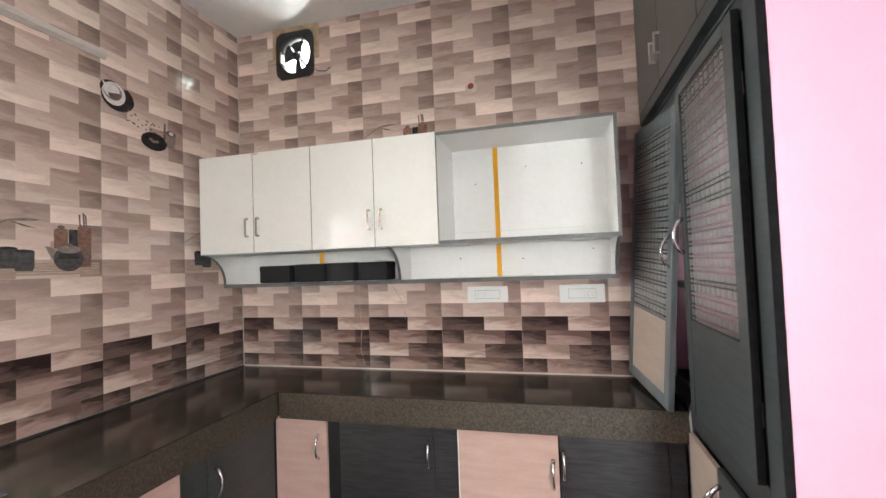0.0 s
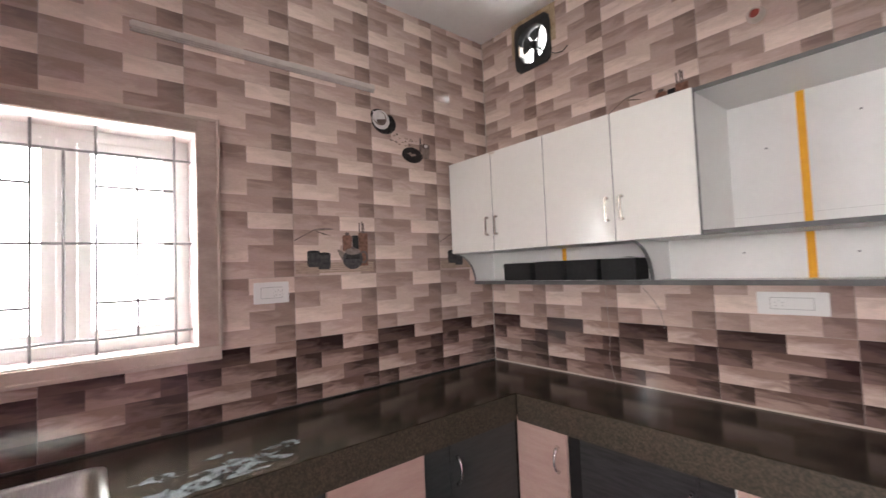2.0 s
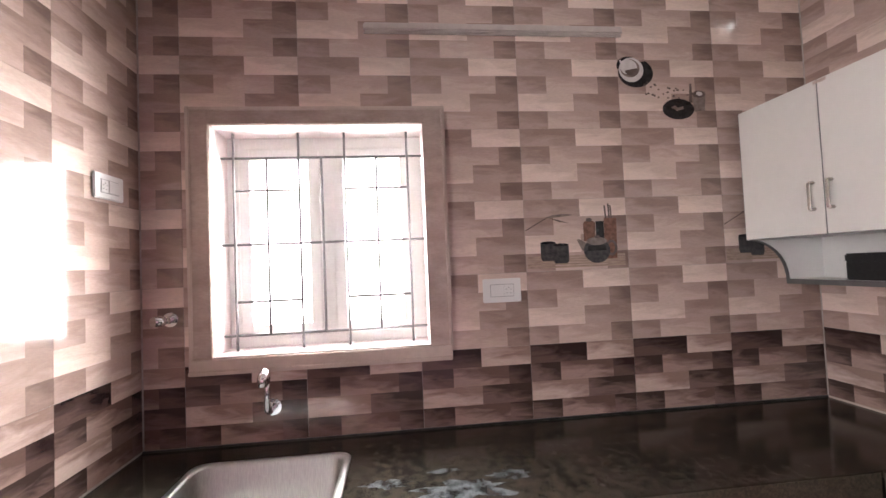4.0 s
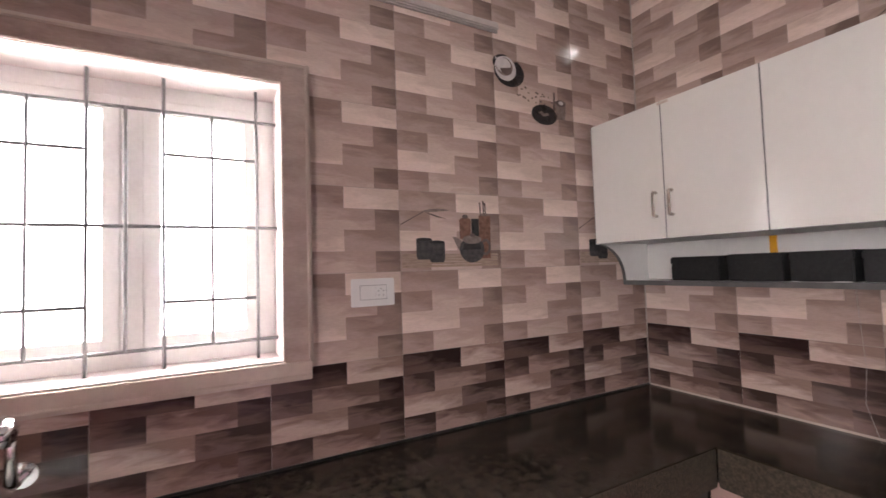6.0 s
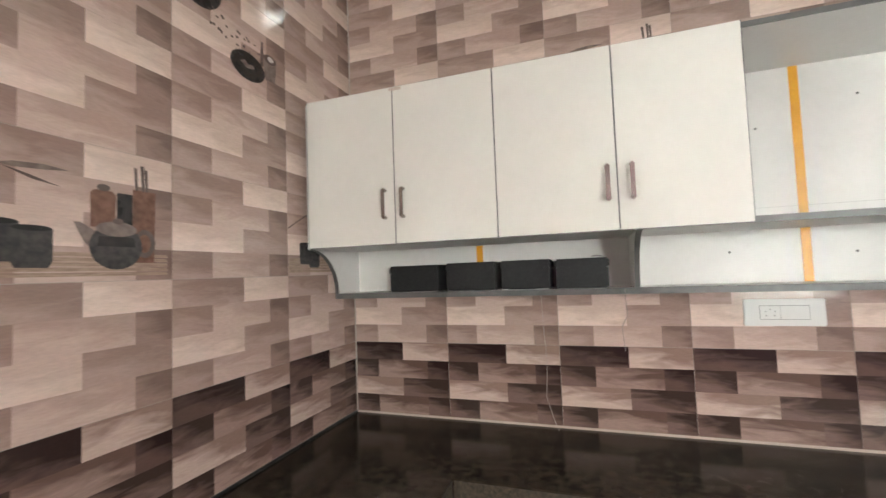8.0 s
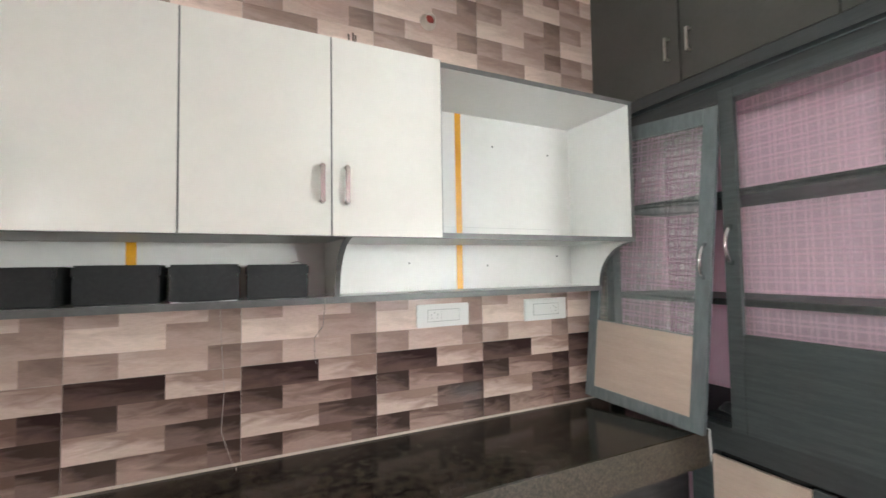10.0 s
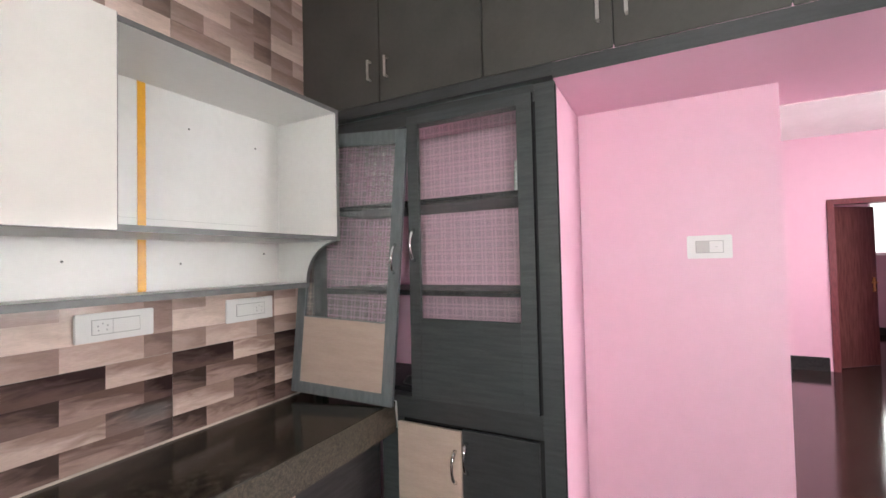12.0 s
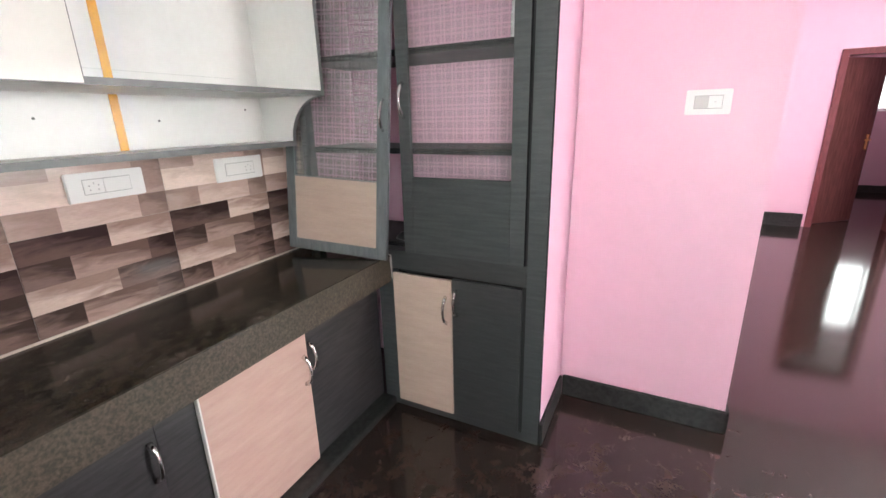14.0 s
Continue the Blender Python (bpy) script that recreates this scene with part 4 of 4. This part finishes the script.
for y0_, y1_, hy in ((2.150, NORTH - 0.002, 2.196), (1.660, 2.148, 2.105), (1.182, 1.658, 1.228), (0.700, 1.180, 1.137), (0.220, 0.698, 0.26), (SOUTH + 0.003, 0.218, 0.18)):
    door = part("door", boxes((LOFT - 0.002, LOFT + 0.018, y0_ + 0.0015, y1_ - 0.0015, 2.138, CEILING - 0.004), bevel=0.0015), LOFT_GREY, loft)
    bm = boxes((LOFT - 0.028, LOFT - 0.023, hy - 0.006, hy + 0.006, 2.235, 2.325), (LOFT - 0.027, LOFT - 0.0022, hy - 0.005, hy + 0.005, 2.235, 2.243), (LOFT - 0.027, LOFT - 0.0022, hy - 0.005, hy + 0.005, 2.317, 2.325), bevel=0.001)
    part("handle", bm, SATIN, door, "slim nickel handle")

# ---- exhaust fan ----
fx, fz, fr = (FAN[0] + FAN[1]) / 2, (FAN[2] + FAN[3]) / 2, 0.112
fan = thing("exhaust_fan", (fx, NORTH, fz), "black metal exhaust fan in a hole in the tiled wall", "fan")
bm = bmesh.new()
hw, hh, cut = (FAN[1] - FAN[0]) / 2, (FAN[3] - FAN[2]) / 2, 0.03
inner, outer = [], []
for k in range(32):
    an = 2 * math.pi * k / 32
    cs, sn = math.cos(an), math.sin(an)
    s = min(hw / max(abs(cs), 1e-6), hh / max(abs(sn), 1e-6), (hw + hh - cut) / (abs(cs) + abs(sn)))
    outer.append([bm.verts.new((fx + s * cs, y, fz + s * sn)) for y in (NORTH - 0.012, NORTH + 0.004)])
    inner.append([bm.verts.new((fx + fr * cs, y, fz + fr * 1.05 * sn)) for y in (NORTH - 0.016, NORTH + 0.06)])
for k in range(32):
    j = (k + 1) % 32
    bm.faces.new((outer[k][0], outer[j][0], inner[j][0], inner[k][0]))
    bm.faces.new((inner[k][0], inner[j][0], inner[j][1], inner[k][1])).smooth = True
    bm.faces.new((outer[j][0], outer[k][0], outer[k][1], outer[j][1]))
part("housing", bm, BLACK_PLASTIC, fan)
part("hub", tube(bmesh.new(), [(fx, NORTH - 0.008, fz), (fx, NORTH + 0.006, fz), (fx, NORTH + 0.06, fz)], [0.014, 0.026, 0.026], 16), BLACK_PLASTIC, fan)
for start, span in ((56, 68), (122, 70), (262, 26)):
    bm = bmesh.new()
    prev = None
    for k in range(7):
        an = radians(start + span * k / 6)
        w = (k / 6 - 0.5) * 0.02
        pair = [bm.verts.new((fx + r * math.cos(an), NORTH + 0.022 + w, fz + r * math.sin(an))) for r in (0.024, 0.100)]
        if prev:
            bm.faces.new((prev[0], prev[1], pair[1], pair[0])).smooth = True
        prev = pair
    bmesh.ops.solidify(bm, geom=bm.faces[:], thickness=0.002)
    part("blade", bm, BLACK_PLASTIC, fan)
for an in (80, 312):
    a1 = radians(an)
    part("bracket", tube(bmesh.new(), [(fx, NORTH + 0.045, fz), (fx + 0.111 * math.cos(a1), NORTH + 0.045, fz + 0.116 * math.sin(a1))], 0.007, 6), BLACK_PLASTIC, fan)
tagged(new("fan_cable", finish("fan_cable", tube(bmesh.new(), [(FAN[1] - 0.01, NORTH - 0.006, FAN[2] + 0.05), (FAN[1] + 0.03, NORTH - 0.012, FAN[2] + 0.02), (FAN[1] + 0.08, NORTH - 0.010, FAN[2] + 0.012), (FAN[1] + 0.115, NORTH - 0.012, FAN[2] + 0.03)], 0.003, 6), BLACK_PLASTIC)),
       "short black cable end hanging from the exhaust fan", "cable")
structure("trim_fan_plaster", block(FAN[0] - 0.03, FAN[1] + 0.035, NORTH - 0.0022, NORTH + 0.0013, FAN[2] + 0.11, CEILING - 0.003, [(FAN[0] + 0.028, FAN[1] - 0.028, -9, 9, FAN[2], FAN[3] - 0.028)]), PLASTER,
          "bare yellowish plaster around the fan opening", "trim")

# ---- pipes and plates ----
stub = thing("pipe_stub", (-0.304, NORTH, 2.411), "short cream pipe end in the tiled wall, red inside", "pipe")
bm = bmesh.new()
rings = [[bm.verts.new((-0.304 + r * math.cos(2 * math.pi * k / 20), y, 2.411 + r * math.sin(2 * math.pi * k / 20))) for k in range(20)]
         for r, y in ((0.034, NORTH - 0.0005), (0.033, NORTH - 0.004), (0.024, NORTH - 0.005), (0.024, NORTH - 0.03), (0.019, NORTH - 0.03), (0.019, NORTH - 0.002))]
for p, q in zip(rings, rings[1:]):
    for k in range(20):
        bm.faces.new((p[k], p[(k + 1) % 20], q[(k + 1) % 20], q[k])).smooth = True
part("pipe", bm, TRIM, stub)
part("plug", disc(bmesh.new(), (-0.304, NORTH - 0.018, 2.411), (0, 1, 0), 0.019, 0.012, 20), RUST, stub, "rust red pipe inside")
duct = thing("cable_duct", (WEST, 1.19, 2.425), "long white plastic cable duct along the tiled wall", "duct")
part("cover", boxes((WEST + 0.0005, WEST + 0.022, 0.640, 1.740, 2.428, 2.462), bevel=0.006), PVC, duct)
part("base_strip", boxes((WEST + 0.0003, WEST + 0.010, 0.6405, 1.7395, 2.422, 2.4279), bevel=0.001), PVC, duct)


def switch_plate(wall, u0, u1, z0, z1, label, modules="switch socket"):
    """A modular plate: wall gives the place of (u, out, z); modules are named along u."""
    sw = thing("switch_plate", wall((u0 + u1) / 2, 0, z0), label, "switch")
    def slab(name, a, b, c, d, o0, o1, m, bev=0.002, lab=""):
        p, q = wall(a, o0, c), wall(b, o1, d)
        lo, hi = [min(i, j) for i, j in zip(p, q)], [max(i, j) for i, j in zip(p, q)]
        return part(name, boxes((lo[0], hi[0], lo[1], hi[1], lo[2], hi[2]), bevel=bev), m, sw, lab)
    w, h = u1 - u0, z1 - z0
    slab("plate", u0, u1, z0, z1, 0.0005, 0.010, SWITCH, 0.003)
    a, b, c, d = u0 + 0.2 * w, u1 - 0.2 * w, z0 + 0.25 * h, z1 - 0.25 * h
    slab("recess", a - 0.0014, b + 0.0014, c - 0.0014, d + 0.0014, 0.0098, 0.0103, SWITCH_LINE, 0.0, "dark line round the modules")
    kinds = modules.split()
    share = {"switch": 0.58, "socket": 0.42, "dimmer": 0.5, "rocker": 0.5}
    p = a
    for kind in kinds:
        q = p + share[kind] * (b - a)
        slab(kind, p + 0.0004, q - 0.0004, c + 0.0006, d - 0.0006, 0.0102, 0.0118 if kind == "socket" else 0.0130, SWITCH_GREY if kind == "dimmer" else SWITCH, 0.001)
        if kind == "socket":
            for du, dz in ((0.5, 0.74), (0.27, 0.58), (0.73, 0.58), (0.3, 0.28), (0.7, 0.28)):
                pu, pz = p + du * (q - p), c + dz * (d - c)
                slab("socket_hole", pu - 0.002, pu + 0.002, pz - 0.0022, pz + 0.0022, 0.0115, 0.0121, SWITCH_LINE, 0.0)
        elif kind == "rocker":
            pu, pz = (p + q) / 2, (c + d) / 2
            slab("rocker_mark", pu - 0.004, pu + 0.004, pz - 0.0015, pz + 0.0015, 0.0129, 0.0134, SWITCH_GREY, 0.0)
        p = q
    return sw


def on_north(u, o, z): return (u, NORTH - o, z)
def on_west(u, o, z): return (WEST + o, u, z)
def on_south(u, o, z): return (u, SOUTH + o, z)
def on_pink(u, o, z): return (PINK_X - o, u, z)


switch_plate(on_north, -0.370, -0.146, 1.203, 1.291, "white switch and socket plate on the tiles under the wall cabinet", "socket switch")
switch_plate(on_north, 0.126, 0.352, 1.197, 1.291, "white switch and socket plate on the tiles near the pantry")
switch_plate(on_west, 1.083, 1.241, 1.307, 1.404, "white switch and socket plate on the tiles beside the window")
switch_plate(on_south, -1.75, -1.60, 1.735, 1.82, "white switch plate on the tiled wall")
switch_plate(on_pink, 0.816, 0.972, 1.413, 1.506, "white switch plate with a grey module on the pink wall", "rocker dimmer")

# ---- water on the worktop, the window's reflection painted in as pale colour ----
for cx, cy, rx, ry in ((-1.318, 0.72, 0.055, 0.26), (-1.375, 0.90, 0.075, 0.17), (-1.45, 0.68, 0.035, 0.10), (-1.44, 1.06, 0.040, 0.08), (-1.50, 0.86, 0.022, 0.06)):
    bm = bmesh.new()
    outline = []
    for k in range(36):
        an = 2 * math.pi * k / 36
        w = 0.72 + 0.5 * noise.noise((3 * math.cos(an) + cx * 9, 3 * math.sin(an), cy))
        outline.append((cx + rx * w * math.cos(an), cy + ry * w * math.sin(an)))
    prism(bm, outline, lambda u, v, w: Vector((u, v, COUNTER + 0.0004 + w)), 0.0008)
    tagged(new("water_glint", finish("water_glint", bm, WET_GLINT)), "irregular film of water, coloured pale like the window's reflection in it", "stain")

# ---- hall doorway ----
fr = thing("door_1", (5.75, -1.07, 0), "open brown door in a maroon frame across the hall", "door", kind="structure")
for row in ((5.735, 5.905, -0.72, -0.65, 0, 2.055), (5.735, 5.905, -1.50, -1.43, 0, 2.055), (5.736, 5.904, -1.43, -0.72, 1.99, 2.055)):
    part("door_frame", boxes(row, bevel=0.004), MAROON, fr)
bm = boxes((0, 0.035, -0.70, 0, 0.006, 1.985), bevel=0.003)
bmesh.ops.transform(bm, matrix=pose(5.90, -0.725, 0, 0, 0, 40), verts=bm.verts)
leaf = part("door_leaf", bm, DOOR_WOOD, fr, "brown laminate leaf")
bm = boxes((-0.006, 0.0, -0.665, -0.625, 0.92, 1.10), (-0.05, -0.006, -0.65, -0.638, 1.03, 1.045), (-0.05, -0.038, -0.65, -0.54, 1.028, 1.046), bevel=0.003)
bmesh.ops.transform(bm, matrix=pose(5.90, -0.725, 0, 0, 0, 40), verts=bm.verts)
part("door_handle", bm, BRASS, leaf, "brass lever handle on a long plate")

# bedroom window, and two unseen hall windows added to let fill light in
def plain_window(name, x0, x1, y0, y1, z0, z1, along):
    w = thing(name, ((x0 + x1) / 2, (y0 + y1) / 2, z0), "white framed window with a daylight lamp outside it", "window", kind="structure")
    s = 0.05
    if along == "x":
        m = (x0 + x1) / 2
        rows = ((x0, x0 + s, y0, y1, z0, z1), (x1 - s, x1, y0, y1, z0, z1), (x0 + s, x1 - s, y0 + .001, y1 - .001, z0, z0 + s), (x0 + s, x1 - s, y0 + .001, y1 - .001, z1 - s, z1), (m - s / 2, m + s / 2, y0 + .001, y1 - .001, z0 + s, z1 - s))
    else:
        m = (y0 + y1) / 2
        rows = ((x0, x1, y0, y0 + s, z0, z1), (x0, x1, y1 - s, y1, z0, z1), (x0 + .001, x1 - .001, y0 + s, y1 - s, z0, z0 + s), (x0 + .001, x1 - .001, y0 + s, y1 - s, z1 - s, z1), (x0 + .001, x1 - .001, m - s / 2, m + s / 2, z0 + s, z1 - s))
    part("window_frame", boxes(*rows, bevel=0.004), WINDOW_WHITE, w)


plain_window("unseen_window_4", 1.15, 2.25, -3.33, -3.27, 0.95, 1.95, "x")
plain_window("unseen_window_2", 2.6, 4.7, -3.33, -3.27, 1.5, 2.5, "x")
plain_window("window_3", 9.07, 9.13, -3.0, -2.02, 1.35, 2.60, "y")

# ---- wall tiles: each a glazed plate printed with four rows of blocks ----
PALE = ((0, 0, .28, "M"), (0, .28, .79, "l"), (0, .79, 1, "D"), (1, 0, .54, "L"), (1, .54, 1, "M"),
        (2, 0, .28, "M"), (2, .28, .79, "l"), (2, .79, 1, "D"), (3, 0, .54, "M"), (3, .54, 1, "L"))
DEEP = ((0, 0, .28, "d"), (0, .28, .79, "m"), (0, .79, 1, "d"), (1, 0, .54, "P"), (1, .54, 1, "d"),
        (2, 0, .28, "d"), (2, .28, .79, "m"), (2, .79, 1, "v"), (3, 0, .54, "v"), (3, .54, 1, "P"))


def cut(rect, hole):
    """What is left of a rectangle outside a hole, as rectangles."""
    a, b, c, d = rect
    e, f, g, h = max(a, hole[0]), min(b, hole[1]), max(c, hole[2]), min(d, hole[3])
    if e >= f or g >= h:
        return [rect]
    return [r for r in ((a, e, c, d), (f, b, c, d), (e, f, c, g), (e, f, h, d)) if r[1] - r[0] > 1e-4 and r[3] - r[2] > 1e-4]


def tile_mesh(pattern, u0, u1, v0, v1, hole=None, gap=0.0007):
    """Front at y = 0, facing -y; u along x, v along z, from the tile's own corner; clipped to the ranges given."""
    bm = bmesh.new()
    uv = bm.loops.layers.uv.new("block")
    for row, p, q, tone in pattern:
        full = (p * TILE_W, q * TILE_W, row * TILE_H / 4, (row + 1) * TILE_H / 4)
        rect = (max(full[0], u0 + gap), min(full[1], u1 - gap), max(full[2], v0 + gap), min(full[3], v1 - gap))
        if rect[0] >= rect[1] or rect[2] >= rect[3]:
            continue
        for a, b, c, d in (cut(rect, hole) if hole else [rect]):
            f = bm.faces.new([bm.verts.new((x, 0, z)) for x, z in ((a, c), (b, c), (b, d), (a, d))])
            f.material_index = TONES.index(tone)
            for loop in f.loops:
                loop[uv].uv = ((loop.vert.co.x - full[0]) / (full[1] - full[0]), (loop.vert.co.z - full[2]) / (full[3] - full[2]))
    if not bm.faces:
        bm.free()
        return None
    bmesh.ops.remove_doubles(bm, verts=bm.verts, dist=1e-5)
    rim = [e for e in bm.edges if e.is_boundary]
    made = bmesh.ops.extrude_edge_only(bm, edges=rim)["geom"]
    for v in (g for g in made if isinstance(g, bmesh.types.BMVert)):
        v.co.y += 0.005
    return finish("tile", bm, [TONE[t] for t in TONES])


SHARED = {}
MOTIF_TILES = {}


def lay_tiles(wall, key, start, u_lo, u_hi, place, hole=None, gap_box=None):
    """Lays tiles on a wall from u_lo to u_hi; place(u, z) gives the pose of a tile's lower corner."""
    k0, k1 = math.floor((u_lo - start) / TILE_W), math.ceil((u_hi - start) / TILE_W)
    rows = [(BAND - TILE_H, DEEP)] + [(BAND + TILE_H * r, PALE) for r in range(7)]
    for r, (z, pattern) in enumerate(rows):
        for k in range(k0, k1):
            u = start + k * TILE_W
            lo, hi, top = max(0, u_lo - u), min(TILE_W, u_hi - u), min(TILE_H, CEILING - z)
            local = None
            if hole and hole[0] < u + hi and hole[1] > u + lo and hole[2] < z + top and hole[3] > z:
                local = (hole[0] - u, hole[1] - u, hole[2] - z, hole[3] - z)
            whole = local is None and lo == 0 and hi == TILE_W and top == TILE_H
            ref = pattern is DEEP
            if whole and ref in SHARED:
                me = SHARED[ref]
            else:
                me = tile_mesh(pattern, lo, hi, 0, top, local)
                if whole:
                    SHARED[ref] = me
            if me is None:
                continue
            ob = new("tile", me)
            ob.parent = wall
            ob.matrix_local = place(u, z)
            MOTIF_TILES[key, r, k] = ob


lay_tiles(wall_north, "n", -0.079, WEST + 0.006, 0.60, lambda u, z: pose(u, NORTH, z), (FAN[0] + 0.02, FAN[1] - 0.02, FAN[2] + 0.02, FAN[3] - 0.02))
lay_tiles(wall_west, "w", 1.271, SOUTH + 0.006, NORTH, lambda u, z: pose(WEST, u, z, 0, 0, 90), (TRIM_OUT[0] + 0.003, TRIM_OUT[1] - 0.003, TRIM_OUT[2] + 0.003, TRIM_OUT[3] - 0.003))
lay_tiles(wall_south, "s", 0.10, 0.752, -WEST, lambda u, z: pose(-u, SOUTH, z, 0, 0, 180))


# ---- printed pictures on some tiles ----
def ellipse(cx, cz, rx, rz, a0=0, a1=360, n=28):
    return [(cx + rx * math.cos(radians(a0 + (a1 - a0) * k / n)), cz + rz * math.sin(radians(a0 + (a1 - a0) * k / n))) for k in range(n if a1 - a0 == 360 else n + 1)]


def printed(tile, name, outline, mat, lift=0.0006):
    bm = bmesh.new()
    prism(bm, outline, lambda u, v, w: Vector((u, -lift + w, v)), 0.0004)
    ob = new(name, finish(name, bm, mat))
    ob.parent = tile
    return ob


def tea_set(tile):
    """Two cups, a teapot, jars and a twig on a slatted mat."""
    for k in range(5):
        printed(tile, "print_mat", [(0.005, 0.012 + 0.0105 * k), (TILE_W - 0.012, 0.012 + 0.0105 * k), (TILE_W - 0.016, 0.0205 + 0.0105 * k), (0.008, 0.0205 + 0.0105 * k)], PRINT_MAT, 0.0006)
    printed(tile, "print_twig", [(0.005, 0.17), (0.10, 0.222), (0.10, 0.226), (0.004, 0.174)], PRINT_SHADE)
    printed(tile, "print_leaf", [(0.09, 0.224), (0.12, 0.233), (0.17, 0.237), (0.215, 0.232), (0.17, 0.226), (0.12, 0.222)], PRINT_TAUPE, 0.0008)
    printed(tile, "print_leaf", [(0.10, 0.223), (0.14, 0.214), (0.20, 0.196), (0.15, 0.204)], PRINT_SHADE, 0.0009)
    for cx, w, zb, zt in ((0.098, 0.033, 0.042, 0.118), (0.152, 0.034, 0.030, 0.108)):
        printed(tile, "print_cup", [(cx - w * .8, zb), (cx + w * .8, zb), (cx + w, zb + 0.014), (cx + w, zt), (cx - w, zt), (cx - w, zb + 0.014)], PRINT_SLATE, 0.0009 + cx / 1000)
        printed(tile, "print_cup_mouth", ellipse(cx, zt, w * 0.98, 0.006), PRINT_BLACK, 0.0013 + cx / 1000)
    printed(tile, "print_jar", [(0.255, 0.12), (0.305, 0.12), (0.308, 0.195), (0.300, 0.203), (0.262, 0.203), (0.254, 0.195)], PRINT_CLAY, 0.0008)
    printed(tile, "print_jar_lid", ellipse(0.281, 0.209, 0.014, 0.008), PRINT_SHADE, 0.0009)
    printed(tile, "print_bottle", [(0.31, 0.12), (0.345, 0.12), (0.345, 0.202), (0.31, 0.202)], PRINT_BLACK, 0.0008)
    printed(tile, "print_tall_jar", [(0.345, 0.042), (0.398, 0.042), (0.402, 0.215), (0.346, 0.215)], PRINT_CLAY, 0.0010)
    for dx, top in ((0.352, 0.268), (0.368, 0.276), (0.377, 0.268)):
        printed(tile, "print_stick", [(dx, 0.214), (dx + 0.006, 0.214), (dx + 0.004, top), (dx - 0.004, top)], PRINT_SHADE, 0.0012)
    printed(tile, "print_teapot", ellipse(0.31, 0.078, 0.058, 0.052), PRINT_SLATE, 0.0014)
    printed(tile, "print_teapot_top", ellipse(0.31, 0.118, 0.045, 0.017), PRINT_TAUPE, 0.0017)
    printed(tile, "print_teapot_lid", ellipse(0.312, 0.136, 0.012, 0.007), PRINT_SHADE, 0.0019)
    printed(tile, "print_spout", [(0.265, 0.06), (0.24, 0.09), (0.222, 0.128), (0.235, 0.128), (0.265, 0.110)], PRINT_TAUPE, 0.0012)
    printed(tile, "print_pot_handle", ellipse(0.375, 0.088, 0.026, 0.034), PRINT_SHADE, 0.0012)
    printed(tile, "print_pot_handle_gap", ellipse(0.374, 0.088, 0.015, 0.022), PRINT_CLAY, 0.0013)
    printed(tile, "print_band", [(0.268, 0.078), (0.352, 0.078), (0.348, 0.100), (0.272, 0.100)], PRINT_BLACK, 0.0018)


def coffee_cups(tile):
    """A cup seen from above on a dark saucer, strewn beans, a second dark saucer and a glass."""
    printed(tile, "print_saucer", ellipse(0.082, 0.242, 0.080, 0.064, -205, 55), PRINT_BLACK, 0.0006)
    printed(tile, "print_saucer_far", ellipse(0.052, 0.272, 0.056, 0.042, 70, 200), PRINT_BLACK, 0.0007)
    printed(tile, "print_cup", ellipse(0.062, 0.255, 0.056, 0.054), PRINT_WHITE, 0.0009)
    printed(tile, "print_cup_inside", ellipse(0.056, 0.262, 0.045, 0.040), PRINT_TAUPE, 0.0011)
    printed(tile, "print_cup_light", ellipse(0.050, 0.268, 0.039, 0.033), PRINT_WHITE, 0.0013)
    printed(tile, "print_coffee", ellipse(0.064, 0.250, 0.030, 0.022, 175, 395), PRINT_SHADE, 0.0015)
    printed(tile, "print_cup_handle", [(0.008, 0.296), (0.014, 0.2985), (0.030, 0.280), (0.022, 0.274)], PRINT_WHITE, 0.0016)
    rnd = random.Random(5)
    for k in range(26):
        f = k / 26
        bx, bz = 0.115 + 0.19 * f + rnd.uniform(-.02, .02), 0.172 - 0.03 * f + rnd.uniform(-.035, .035) * (1 - 0.4 * f)
        printed(tile, "print_bean", ellipse(bx, bz, rnd.uniform(.004, .0065), rnd.uniform(.003, .005), n=8), PRINT_SHADE, 0.0007 + k * 1e-5)
    printed(tile, "print_saucer", ellipse(0.270, 0.082, 0.074, 0.046), PRINT_BLACK, 0.0009)
    printed(tile, "print_cream", [(0.235, 0.088), (0.255, 0.098), (0.268, 0.088), (0.292, 0.094), (0.296, 0.082), (0.262, 0.074), (0.25, 0.082)], PRINT_TAUPE, 0.0012)
    printed(tile, "print_glass", [(0.345, 0.07), (0.395, 0.075), (0.402, 0.16), (0.338, 0.155)], PRINT_TAUPE, 0.0008)
    printed(tile, "print_glass_mouth", ellipse(0.370, 0.148, 0.030, 0.016), PRINT_SHADE, 0.0010)
    printed(tile, "print_glass_light", ellipse(0.372, 0.150, 0.014, 0.009), PRINT_WHITE, 0.0012)
    printed(tile, "print_grinder", [(0.322, 0.11), (0.338, 0.11), (0.338, 0.195), (0.328, 0.195)], PRINT_SHADE, 0.0009)


for spot in (("w", 2, 0), ("w", 2, 2), ("n", 4, -2)):
    tea_set(MOTIF_TILES[spot])
coffee_cups(MOTIF_TILES["w", 4, 1])
